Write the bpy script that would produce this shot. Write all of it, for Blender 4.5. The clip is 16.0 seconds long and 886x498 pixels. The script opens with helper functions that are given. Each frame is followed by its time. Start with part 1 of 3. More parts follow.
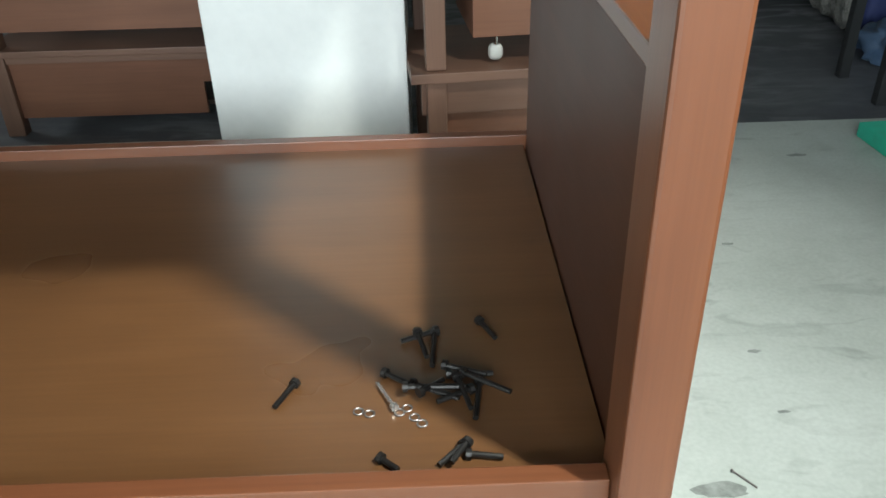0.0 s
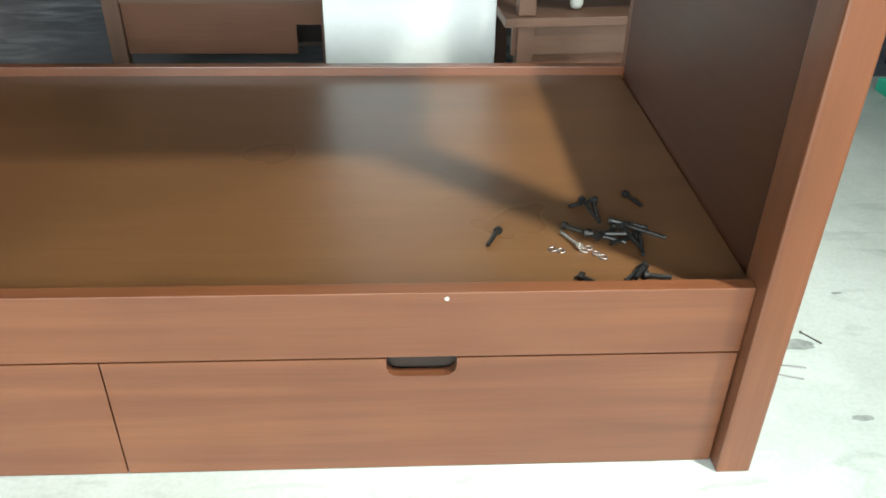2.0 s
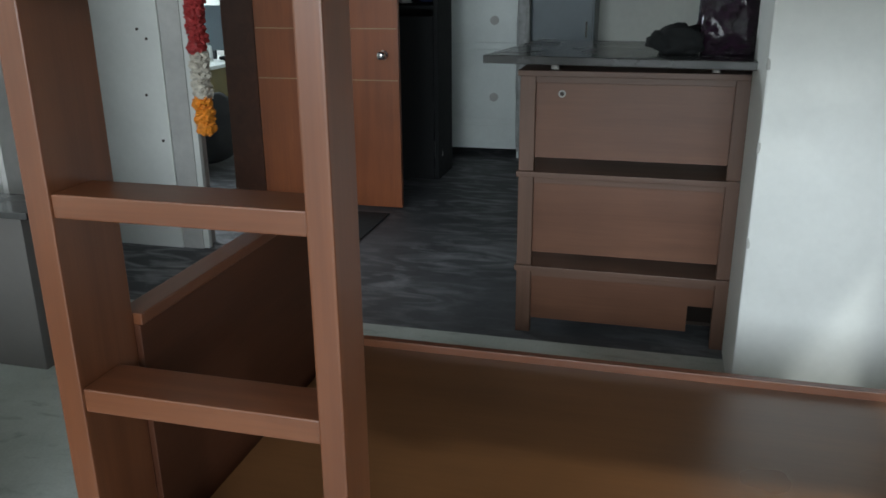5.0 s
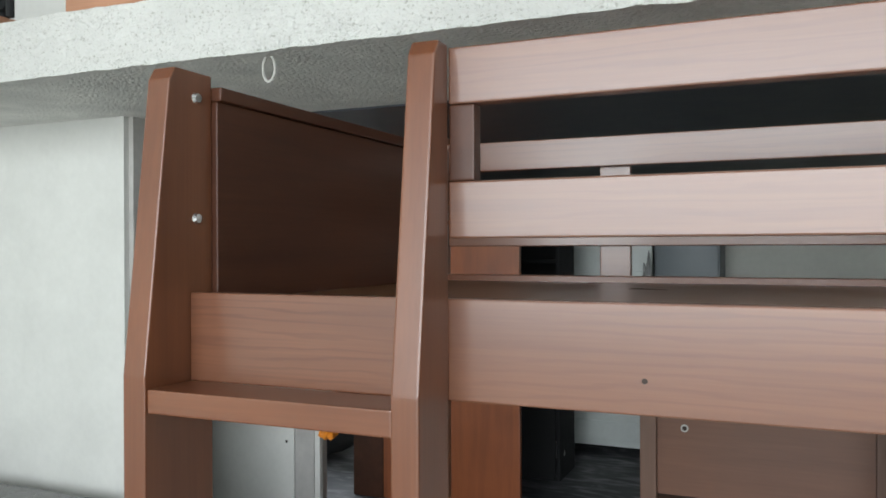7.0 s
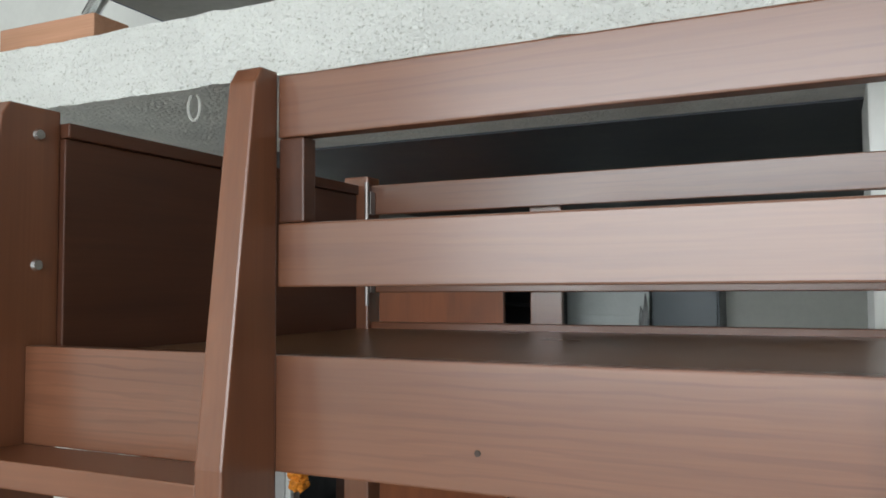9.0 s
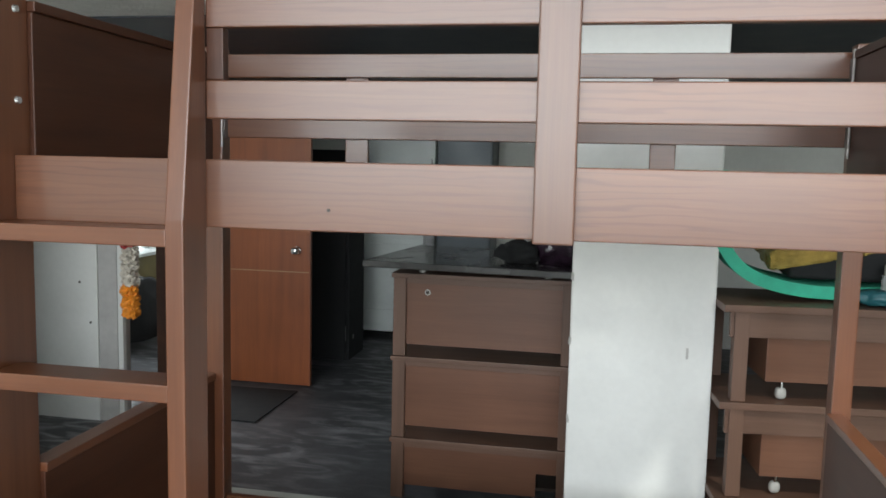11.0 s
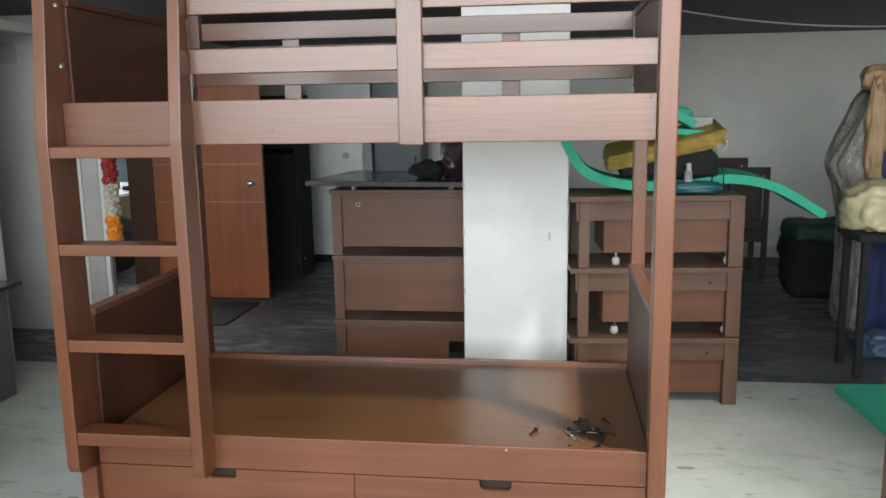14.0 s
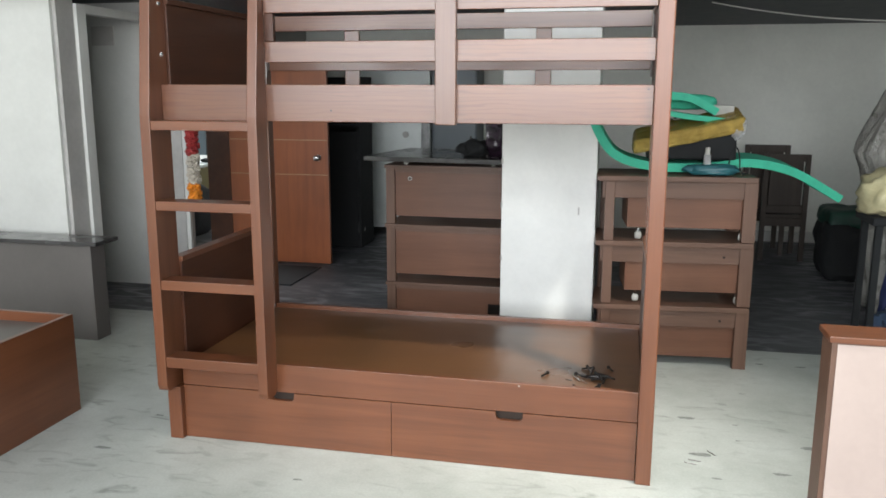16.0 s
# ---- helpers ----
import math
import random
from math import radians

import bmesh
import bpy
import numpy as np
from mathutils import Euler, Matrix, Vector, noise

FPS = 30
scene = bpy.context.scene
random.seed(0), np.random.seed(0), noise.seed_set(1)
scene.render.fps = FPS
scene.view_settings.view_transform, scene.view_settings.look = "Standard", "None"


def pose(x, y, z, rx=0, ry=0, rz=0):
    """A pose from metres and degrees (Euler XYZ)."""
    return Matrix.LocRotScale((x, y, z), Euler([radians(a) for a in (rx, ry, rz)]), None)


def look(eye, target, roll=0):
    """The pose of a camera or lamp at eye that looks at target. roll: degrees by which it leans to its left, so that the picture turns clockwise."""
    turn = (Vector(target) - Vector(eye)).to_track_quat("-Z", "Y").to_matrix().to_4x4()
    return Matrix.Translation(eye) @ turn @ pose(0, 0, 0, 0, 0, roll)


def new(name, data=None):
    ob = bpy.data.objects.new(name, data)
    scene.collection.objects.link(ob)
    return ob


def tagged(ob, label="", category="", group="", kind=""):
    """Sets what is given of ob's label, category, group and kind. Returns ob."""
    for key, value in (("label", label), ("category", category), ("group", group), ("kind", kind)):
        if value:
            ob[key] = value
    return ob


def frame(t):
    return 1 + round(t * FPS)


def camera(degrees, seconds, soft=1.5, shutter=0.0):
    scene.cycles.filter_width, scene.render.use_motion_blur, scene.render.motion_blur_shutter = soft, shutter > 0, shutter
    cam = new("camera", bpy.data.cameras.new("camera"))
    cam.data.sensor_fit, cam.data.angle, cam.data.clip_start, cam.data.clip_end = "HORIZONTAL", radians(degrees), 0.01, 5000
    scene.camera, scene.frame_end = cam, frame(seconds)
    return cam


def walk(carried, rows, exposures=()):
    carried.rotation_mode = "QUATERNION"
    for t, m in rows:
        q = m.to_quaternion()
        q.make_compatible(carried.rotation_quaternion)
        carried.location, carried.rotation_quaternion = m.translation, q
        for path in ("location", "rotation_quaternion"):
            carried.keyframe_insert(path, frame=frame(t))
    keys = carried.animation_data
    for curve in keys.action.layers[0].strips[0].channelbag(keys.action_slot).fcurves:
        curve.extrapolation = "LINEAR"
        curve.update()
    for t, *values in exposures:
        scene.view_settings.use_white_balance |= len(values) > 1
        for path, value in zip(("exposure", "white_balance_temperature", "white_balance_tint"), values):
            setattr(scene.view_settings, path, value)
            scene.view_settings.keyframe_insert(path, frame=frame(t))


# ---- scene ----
cam = camera(57.2, 16.0, soft=1.7)
PATH = [
    (0, (-0.199, -0.664, 1.118), (-0.173, 1.047, 0.083), -1.5),
    (0.5, (-0.338, -0.767, 1.127), (-0.2, 0.934, 0.085), 1.0),
    (1, (-0.511, -0.914, 1.134), (-0.287, 0.769, 0.075), 3.5),
    (1.5, (-0.52, -0.974, 1.118), (-0.283, 0.693, 0.038), 4.2),
    (2, (-0.563, -1.039, 1.146), (-0.472, 0.641, 0.064), 1.0),
    (2.5, (-0.74, -1.068, 1.18), (-0.773, 0.633, 0.128), -0.8),
    (3, (-0.946, -1.089, 1.192), (-1.075, 0.624, 0.166), -1.0),
    (3.5, (-1.039, -1.108, 1.193), (-1.25, 0.601, 0.175), -1.1),
    (4, (-1.08, -1.146, 1.23), (-1.384, 0.574, 0.256), -0.3),
    (4.5, (-1.12, -1.16, 1.336), (-1.529, 0.605, 0.489), -0.6),
    (5, (-1.154, -1.183, 1.475), (-1.64, 0.65, 0.838), -0.5),
    (7.5, (-1.091, -1.076, 1.744), (-2.052, 0.677, 1.815), -1.2),
    (8, (-1.037, -0.896, 1.758), (-2.132, 0.774, 1.864), -2.1),
    (8.5, (-1.007, -0.852, 1.749), (-2.1, 0.819, 1.863), -1.7),
    (9, (-0.936, -0.894, 1.733), (-1.792, 0.911, 1.832), -0.3),
    (9.5, (-0.878, -1.081, 1.703), (-1.479, 0.827, 1.714), 0.5),
    (12, (-0.5, -2.087, 1.617), (-0.848, -0.135, 1.356), 1.3),
    (12.5, (-0.384, -2.26, 1.603), (-0.712, -0.304, 1.343), 1.2),
    (13, (-0.402, -2.476, 1.606), (-0.7, -0.518, 1.321), 0.5),
    (13.5, (-0.385, -2.645, 1.602), (-0.656, -0.688, 1.291), -0.2),
    (14, (-0.34, -2.779, 1.609), (-0.606, -0.827, 1.266), -0.9),
    (14.5, (-0.238, -2.896, 1.617), (-0.578, -0.962, 1.238), -1.3),
    (15, (-0.166, -3.0, 1.627), (-0.56, -1.082, 1.219), -0.8),
    (15.5, (-0.139, -3.121, 1.62), (-0.538, -1.2, 1.232), 0.1),
    (16, (-0.107, -3.286, 1.628), (-0.53, -1.37, 1.242), 0.1),
]
walk(cam, [(t, look(eye, target, roll)) for t, eye, target, roll in PATH],
     exposures=((0, 0.24, 6150, 2), (1.5, 0.55, 6200, 0), (2.5, 0.62, 6200, -3), (3.5, 0.66, 5900, -10), (4.0, 0.50, 5900, -8), (5.0, -0.36, 6050, 4),
                (7.5, 0.10, 6400, 8), (9.0, -0.12, 6400, 8), (12.0, -0.14, 6450, 8), (14.5, 0.03, 6500, 10), (16.0, 0.10, 6500, 11)))

# ---- light ----
world = bpy.data.worlds.new("sky")
scene.world = world
world.use_nodes = True
wn = world.node_tree
sky = wn.nodes.new("ShaderNodeTexSky")
sky.sky_type, sky.sun_disc = "NISHITA", False
sky.sun_elevation, sky.sun_rotation = radians(48), radians(140)
wn.links.new(sky.outputs[0], wn.nodes["Background"].inputs[0])
wn.nodes["Background"].inputs[1].default_value = 0.1


def area(name, eye, target, sx, sy, power, colour, spread=180):
    lamp = bpy.data.lights.new(name, "AREA")
    lamp.shape, lamp.size, lamp.size_y, lamp.energy, lamp.color = "RECTANGLE", sx, sy, power, colour
    lamp.spread = radians(spread)
    ob = new(name, lamp)
    ob.matrix_world = look(eye, target)
    return ob


SKYLIGHT = (1.85, -1.65, 4.98)
area("skylight_daylight", SKYLIGHT, (-0.25, 0.28, 0.35), 0.24, 0.24, 17, (1.0, 0.99, 0.93), 36)
area("shopfront_daylight", (-1.0, -6.5, 2.6), (-0.9, 0, 1.8), 6.6, 3.0, 665, (0.94, 0.975, 1.0))
# added fill lamp that brightens the side room; no window stands behind it
area("side_room_fill", (-6.9, 4.9, 1.9), (-5, 4.9, 0.8), 1.6, 1.2, 220, (0.92, 0.97, 1.0))


# ---- materials ----
def shader(name):
    m = bpy.data.materials.new(name)
    m.use_nodes = True
    t = m.node_tree
    return m, t, t.nodes["Principled BSDF"]


def node(t, kind, **values):
    n = t.nodes.new(kind)
    for k, v in values.items():
        n.inputs[k].default_value = v
    return n


def ramp(t, source, stops):
    n = t.nodes.new("ShaderNodeValToRGB")
    e = n.color_ramp.elements
    while len(e) < len(stops):
        e.new(0.5)
    for el, (p, c) in zip(e, stops):
        el.position, el.color = p, (*c, 1)
    t.links.new(source, n.inputs[0])
    return n


def mapped(t, scale):
    co = t.nodes.new("ShaderNodeTexCoord")
    mp = t.nodes.new("ShaderNodeMapping")
    mp.inputs["Scale"].default_value = scale
    t.links.new(co.outputs["Object"], mp.inputs[0])
    return mp.outputs[0]


def mix(t, kind, fac, a, b):
    n = t.nodes.new("ShaderNodeMix")
    n.data_type, n.blend_type = "RGBA", kind
    for socket, value in ((n.inputs[0], fac), (n.inputs[6], a), (n.inputs[7], b)):
        if isinstance(value, (int, float)):
            socket.default_value = value
        elif isinstance(value, tuple):
            socket.default_value = (*value, 1)
        else:
            t.links.new(value, socket)
    return n.outputs[2]


def bump(t, b, source, strength, distance=0.002):
    n = node(t, "ShaderNodeBump", Strength=strength, Distance=distance)
    t.links.new(source, n.inputs["Height"])
    t.links.new(n.outputs[0], b.inputs["Normal"])


def wood(name, light, dark, axis, rough=0.33, grain=1.0, coat=0.35, lines=0.0, spec=0.42, polish=0.3):
    """Stained and varnished board with its grain along one axis."""
    m, t, b = shader(name)
    s = [17.0 * grain] * 3
    s["xyz".index(axis)] = 0.9
    v = mapped(t, s)
    big = node(t, "ShaderNodeTexNoise", Scale=1.0, Detail=5.0, Distortion=0.9)
    t.links.new(v, big.inputs[0])
    s2 = [210.0 * grain] * 3
    s2["xyz".index(axis)] = 5.0
    fine = node(t, "ShaderNodeTexNoise", Scale=1.0, Detail=3.0)
    t.links.new(mapped(t, s2), fine.inputs[0])
    patch = node(t, "ShaderNodeTexNoise", Scale=2.3, Detail=3.0)
    t.links.new(mapped(t, (1, 1, 1)), patch.inputs[0])
    c = ramp(t, big.outputs[0], [(0.25, dark), (0.75, light)]).outputs[0]
    f = ramp(t, fine.outputs[0], [(0.35, (0.9, 0.89, 0.88)), (0.65, (1.03, 1.03, 1.02))]).outputs[0]
    p = ramp(t, patch.outputs[0], [(0.35, (0.88, 0.87, 0.86)), (0.68, (1.1, 1.08, 1.05))]).outputs[0]
    c = mix(t, "MULTIPLY", 1.0, mix(t, "MULTIPLY", 0.8, c, f), p)
    if lines:
        sl = [1.0] * 3
        sl["xyz".index(axis)] = 0.10
        rings = node(t, "ShaderNodeTexWave", Scale=17.0, Distortion=9.0, Detail=3.0)
        rings.inputs["Detail Scale"].default_value = 1.6
        rings.bands_direction = "Z" if axis != "z" else "X"
        t.links.new(mapped(t, sl), rings.inputs[0])
        k = ramp(t, rings.outputs["Fac"], [(0.72, (1, 1, 1)), (0.97, (0.55, 0.48, 0.42))]).outputs[0]
        zone = ramp(t, patch.outputs[0], [(0.42, (0.1,) * 3), (0.6, (lines,) * 3)]).outputs[0]
        bw = t.nodes.new("ShaderNodeRGBToBW")
        t.links.new(zone, bw.inputs[0])
        c = mix(t, "MULTIPLY", bw.outputs[0], c, k)
    t.links.new(c, b.inputs["Base Color"])
    r = ramp(t, patch.outputs[0], [(0.1, (rough - 0.06,) * 3), (0.9, (rough + 0.1,) * 3)])
    t.links.new(r.outputs[0], b.inputs["Roughness"])
    b.inputs["Coat Weight"].default_value, b.inputs["Coat Roughness"].default_value = coat, polish
    b.inputs["Specular IOR Level"].default_value = spec
    bump(t, b, fine.outputs[0], 0.12, 0.001)
    return m


def plain(name, colour, rough=0.6, metal=0.0, vary=0.12, scale=9.0, relief=0.1, coat=0.0, distance=0.002):
    """A surface of one colour with cloudy and fine unevenness."""
    m, t, b = shader(name)
    n1 = node(t, "ShaderNodeTexNoise", Scale=scale, Detail=6.0, Roughness=0.6)
    n2 = node(t, "ShaderNodeTexNoise", Scale=scale * 14, Detail=3.0)
    for n in (n1, n2):
        t.links.new(mapped(t, (1, 1, 1)), n.inputs[0])
    lo = tuple(c * (1 - vary) for c in colour)
    hi = tuple(min(1, c * (1 + vary)) for c in colour)
    c = ramp(t, n1.outputs[0], [(0.32, lo), (0.68, hi)]).outputs[0]
    f = ramp(t, n2.outputs[0], [(0.3, (1 - vary * 0.6,) * 3), (0.7, (1.0,) * 3)]).outputs[0]
    t.links.new(mix(t, "MULTIPLY", 1.0, c, f), b.inputs["Base Color"])
    b.inputs["Metallic"].default_value = metal
    r = ramp(t, n1.outputs[0], [(0.3, (max(0.04, rough - 0.07),) * 3), (0.7, (rough + 0.07,) * 3)])
    t.links.new(r.outputs[0], b.inputs["Roughness"])
    b.inputs["Coat Weight"].default_value = coat
    bump(t, b, n2.outputs[0], relief, distance)
    return m


def stained(name, light, mid, mark, rough, marks=(0.62, 0.7), scale=1.0, coat=0.0):
    """A worn cement floor: cloudy tone, grime spots, scuffs and fine pits."""
    m, t, b = shader(name)
    v = mapped(t, (scale,) * 3)
    cloud = node(t, "ShaderNodeTexNoise", Scale=1.7, Detail=8.0, Roughness=0.62)
    spot = node(t, "ShaderNodeTexNoise", Scale=10.5, Detail=5.0, Distortion=1.1)
    zone = node(t, "ShaderNodeTexNoise", Scale=1.1, Detail=2.0)
    fine = node(t, "ShaderNodeTexNoise", Scale=95.0, Detail=3.0)
    for n in (cloud, zone, fine):
        t.links.new(v, n.inputs[0])
    t.links.new(mapped(t, (scale * 0.55, scale * 1.5, scale)), spot.inputs[0])
    c = ramp(t, cloud.outputs[0], [(0.3, mid), (0.62, light)]).outputs[0]
    spots = ramp(t, spot.outputs[0], [(marks[0], (0, 0, 0)), (marks[1], (1, 1, 1))]).outputs[0]
    zones = ramp(t, zone.outputs[0], [(0.38, (0.15,) * 3), (0.6, (1, 1, 1))]).outputs[0]
    f = mix(t, "MULTIPLY", 1.0, spots, zones)
    bw = t.nodes.new("ShaderNodeRGBToBW")
    t.links.new(f, bw.inputs[0])
    c = mix(t, "MIX", bw.outputs[0], c, mark)
    g = ramp(t, fine.outputs[0], [(0.3, (0.9,) * 3), (0.65, (1.0,) * 3)]).outputs[0]
    t.links.new(mix(t, "MULTIPLY", 1.0, c, g), b.inputs["Base Color"])
    r = ramp(t, cloud.outputs[0], [(0.3, (rough + 0.12,) * 3), (0.7, (rough,) * 3)])
    t.links.new(r.outputs[0], b.inputs["Roughness"])
    b.inputs["Coat Weight"].default_value = coat
    bump(t, b, fine.outputs[0], 0.12, 0.002)
    return m


def roughcast(name, colour):
    """Thrown plaster: pale lumps with small dark pits between them."""
    m, t, b = shader(name)
    v = mapped(t, (1, 1, 1.3))
    lumps = node(t, "ShaderNodeTexNoise", Scale=48.0, Detail=5.0, Roughness=0.65)
    pits = node(t, "ShaderNodeTexNoise", Scale=120.0, Detail=2.0, Distortion=0.8)
    cloud = node(t, "ShaderNodeTexNoise", Scale=3.0, Detail=4.0)
    for k in (lumps, pits, cloud):
        t.links.new(v, k.inputs[0])
    tone = ramp(t, cloud.outputs[0], [(0.35, tuple(c * 0.9 for c in colour)), (0.65, colour)]).outputs[0]
    pit = ramp(t, pits.outputs[0], [(0.28, (0.66, 0.65, 0.61)), (0.40, (1, 1, 1))]).outputs[0]
    t.links.new(mix(t, "MULTIPLY", 1.0, tone, pit), b.inputs["Base Color"])
    b.inputs["Roughness"].default_value = 0.9
    bump(t, b, mix(t, "MULTIPLY", 1.0, lumps.outputs[0], pit), 1.0, 0.03)
    return m


def film(name, colour, alpha, rough=0.15):
    """Thin crinkled plastic wrap."""
    m = plain(name, colour, rough, 0, 0.2, 14, 0.5, distance=0.01)
    m.node_tree.nodes["Principled BSDF"].inputs["Alpha"].default_value = alpha
    return m


LIGHT, DARK = (0.165, 0.060, 0.026), (0.107, 0.035, 0.0145)
WX, WY, WZ = (wood("stained_wood_" + a, LIGHT, DARK, a) for a in "xyz")
PINE = wood("stained_pine_x", (0.150, 0.057, 0.026), (0.104, 0.036, 0.016), "x", 0.42, 1.3, 0.8, 0.5, 0.35, 0.24)
PINEZ = wood("stained_pine_z", (0.135, 0.056, 0.030), (0.092, 0.036, 0.018), "z", 0.42, 1.2, 0.8, 0.0, 0.35, 0.26)
DECK = wood("deck_ply", (0.130, 0.060, 0.024), (0.10, 0.045, 0.017), "x", 0.29, 0.5, 0.3, 0.0, 0.5)
# stained wood toned down: shade inside the bed is part of this colour
INNER = wood("dark_shaded_panel", (0.075, 0.026, 0.012), (0.05, 0.0165, 0.0075), "y", 0.45, 0.7, 0.1, 0.0, 0.3)
DUSTY = wood("dusty_wood_x", (0.145, 0.078, 0.052), (0.105, 0.054, 0.034), "x", 0.5, 1.0, 0.05, 0.0, 0.5)
DUSTYZ = wood("dusty_wood_z", (0.145, 0.078, 0.052), (0.105, 0.054, 0.034), "z", 0.5, 1.0, 0.05, 0.0, 0.5)
BOXW = wood("box_panel_x", (0.165, 0.074, 0.042), (0.125, 0.053, 0.029), "x", 0.45, 0.6, 0.08)
DOORW = wood("door_veneer", (0.29, 0.082, 0.022), (0.21, 0.056, 0.015), "z", 0.4, 0.7, 0.2, 0.0, 0.5)
RAW = wood("raw_block", (0.45, 0.24, 0.15), (0.33, 0.17, 0.1), "x", 0.6, 1.2, 0.0)
# near-black that stands for the shade in gaps and holes
SEAM = plain("hole_gap_shade", (0.03, 0.018, 0.012), 0.8)
CONCRETE = stained("worn_pale_floor", (0.52, 0.55, 0.515), (0.37, 0.395, 0.36), (0.27, 0.285, 0.26), 0.42, (0.55, 0.72))
# much darker base than the front floor, broken by paler patches
GREYFLOOR = stained("dark_patchy_floor", (0.095, 0.098, 0.105), (0.035, 0.036, 0.042), (0.32, 0.325, 0.335), 0.5, (0.46, 0.70), 0.6)
WHITE = plain("white_paint", (0.60, 0.605, 0.575), 0.55, 0, 0.06, 2.5, 0.15)
PILLARP = plain("pillar_paint", (0.73, 0.735, 0.71), 0.5, 0, 0.05, 3.0, 0.15)
CREAM = plain("cream_paint", (0.74, 0.745, 0.69), 0.6, 0, 0.07, 1.7, 0.15)
# low-albedo grey: paints loft shade and cuts bounce from unseen surfaces
DIMP = plain("dimmed_grey", (0.24, 0.235, 0.225), 0.7, 0, 0.15, 2.0, 0.2)
PALE = plain("pale_pink_laminate", (0.44, 0.35, 0.31), 0.35, 0, 0.05, 3.0, 0.05)
GREYP = plain("grey_paint", (0.42, 0.41, 0.39), 0.6, 0, 0.14, 2.0, 0.2)
ROUGHCAST = roughcast("rough_plaster", (0.88, 0.885, 0.84))
UNDER = plain("slab_underside", (0.8, 0.79, 0.76), 0.8, 0, 0.12, 5.0, 0.8, distance=0.02)
BLACKC = plain("black_ceiling", (0.045, 0.053, 0.065), 0.6, 0, 0.3, 6)
STEELBLUE = plain("dark_enamel", (0.055, 0.07, 0.08), 0.35, 0.2, 0.1, 3)
BLACKGLOSS = plain("dark_laminate", (0.045, 0.043, 0.043), 0.25, 0, 0.2, 5, 0.05, 0.3)
CABGREY = plain("grey_laminate", (0.11, 0.10, 0.093), 0.45, 0, 0.08, 3)
ENAMEL = plain("white_enamel", (0.66, 0.70, 0.68), 0.35, 0, 0.06, 4)
CHAIRW = wood("dark_chair_z", (0.065, 0.052, 0.045), (0.045, 0.036, 0.03), "z", 0.6, 1.0, 0.0, 0.0, 0.3)
GREEN = plain("green_foam", (0.05, 0.46, 0.30), 0.75, 0, 0.10, 20, 0.4)
DGREEN = plain("dark_green_bag", (0.01, 0.05, 0.034), 0.6, 0, 0.3, 9)
GOLD = plain("gold_film", (0.55, 0.38, 0.10), 0.2, 0.55, 0.25, 18, 0.8, distance=0.01)
BLACK = plain("black_cloth", (0.009, 0.010, 0.011), 0.85, 0, 0.3, 15, 0.4)
NAVY = plain("navy_cloth", (0.02, 0.03, 0.11), 0.75, 0, 0.2, 10, 0.3)
PURPLE = plain("purple_film", (0.03, 0.012, 0.028), 0.2, 0, 0.4, 25, 0.8, 0.4, distance=0.01)
TEAL = plain("teal_plastic", (0.02, 0.11, 0.13), 0.4)
CHROME = plain("chrome", (0.7, 0.7, 0.7), 0.15, 1.0, 0.03, 20, 0.02)
DULL = plain("dull_zinc", (0.22, 0.2, 0.19), 0.45, 0.8, 0.1, 30)
SCREWM = plain("blackened_steel", (0.035, 0.032, 0.03), 0.35, 0.7, 0.2, 40)
BRIGHTM = plain("bright_steel", (0.75, 0.73, 0.7), 0.25, 0.9, 0.05, 40)
KNOB = plain("white_nylon", (0.40, 0.39, 0.36), 0.4, 0, 0.1, 30)
CLEAR = film("clear_wrap", (0.55, 0.55, 0.55), 0.5)
WRAP = plain("dusty_wrap", (0.32, 0.31, 0.28), 0.3, 0, 0.35, 7, 0.9, 0.2, distance=0.02)
KRAFT = plain("kraft_paper", (0.40, 0.26, 0.14), 0.6, 0, 0.2, 8, 0.4)
TANBAG = plain("beige_plastic_bag", (0.5, 0.45, 0.27), 0.35, 0, 0.2, 8, 0.5)
ORANGEF = plain("orange_petals", (0.85, 0.27, 0.02), 0.6, 0, 0.3, 40, 0.3)
REDF = plain("red_petals", (0.33, 0.03, 0.03), 0.6, 0, 0.3, 40, 0.3)
WHITEF = plain("cream_petals", (0.55, 0.50, 0.42), 0.6, 0, 0.3, 40, 0.3)
OLIVE = plain("olive_veneer", (0.16, 0.13, 0.045), 0.5)
BLUEBAG = plain("blue_plastic", (0.06, 0.10, 0.17), 0.4, 0, 0.2, 9, 0.5)
SCUFF = plain("grime", (0.25, 0.265, 0.245), 0.7, 0, 0.3, 40)


# ---- mesh helpers ----
def box(bm, x0, x1, y0, y1, z0, z1):
    m = Matrix.Translation(((x0 + x1) / 2, (y0 + y1) / 2, (z0 + z1) / 2)) @ Matrix.Diagonal((x1 - x0, y1 - y0, z1 - z0, 1))
    return bmesh.ops.create_cube(bm, size=1, matrix=m)["verts"]


def ease(bm, width=0.003, segments=2):
    bmesh.ops.bevel(bm, geom=list(bm.edges), offset=width, segments=segments, profile=0.6, affect="EDGES", clamp_overlap=True)
    return bm


def board(x0, x1, y0, y1, z0, z1, edge=0.003):
    bm = bmesh.new()
    box(bm, x0, x1, y0, y1, z0, z1)
    return ease(bm, edge) if edge else bm


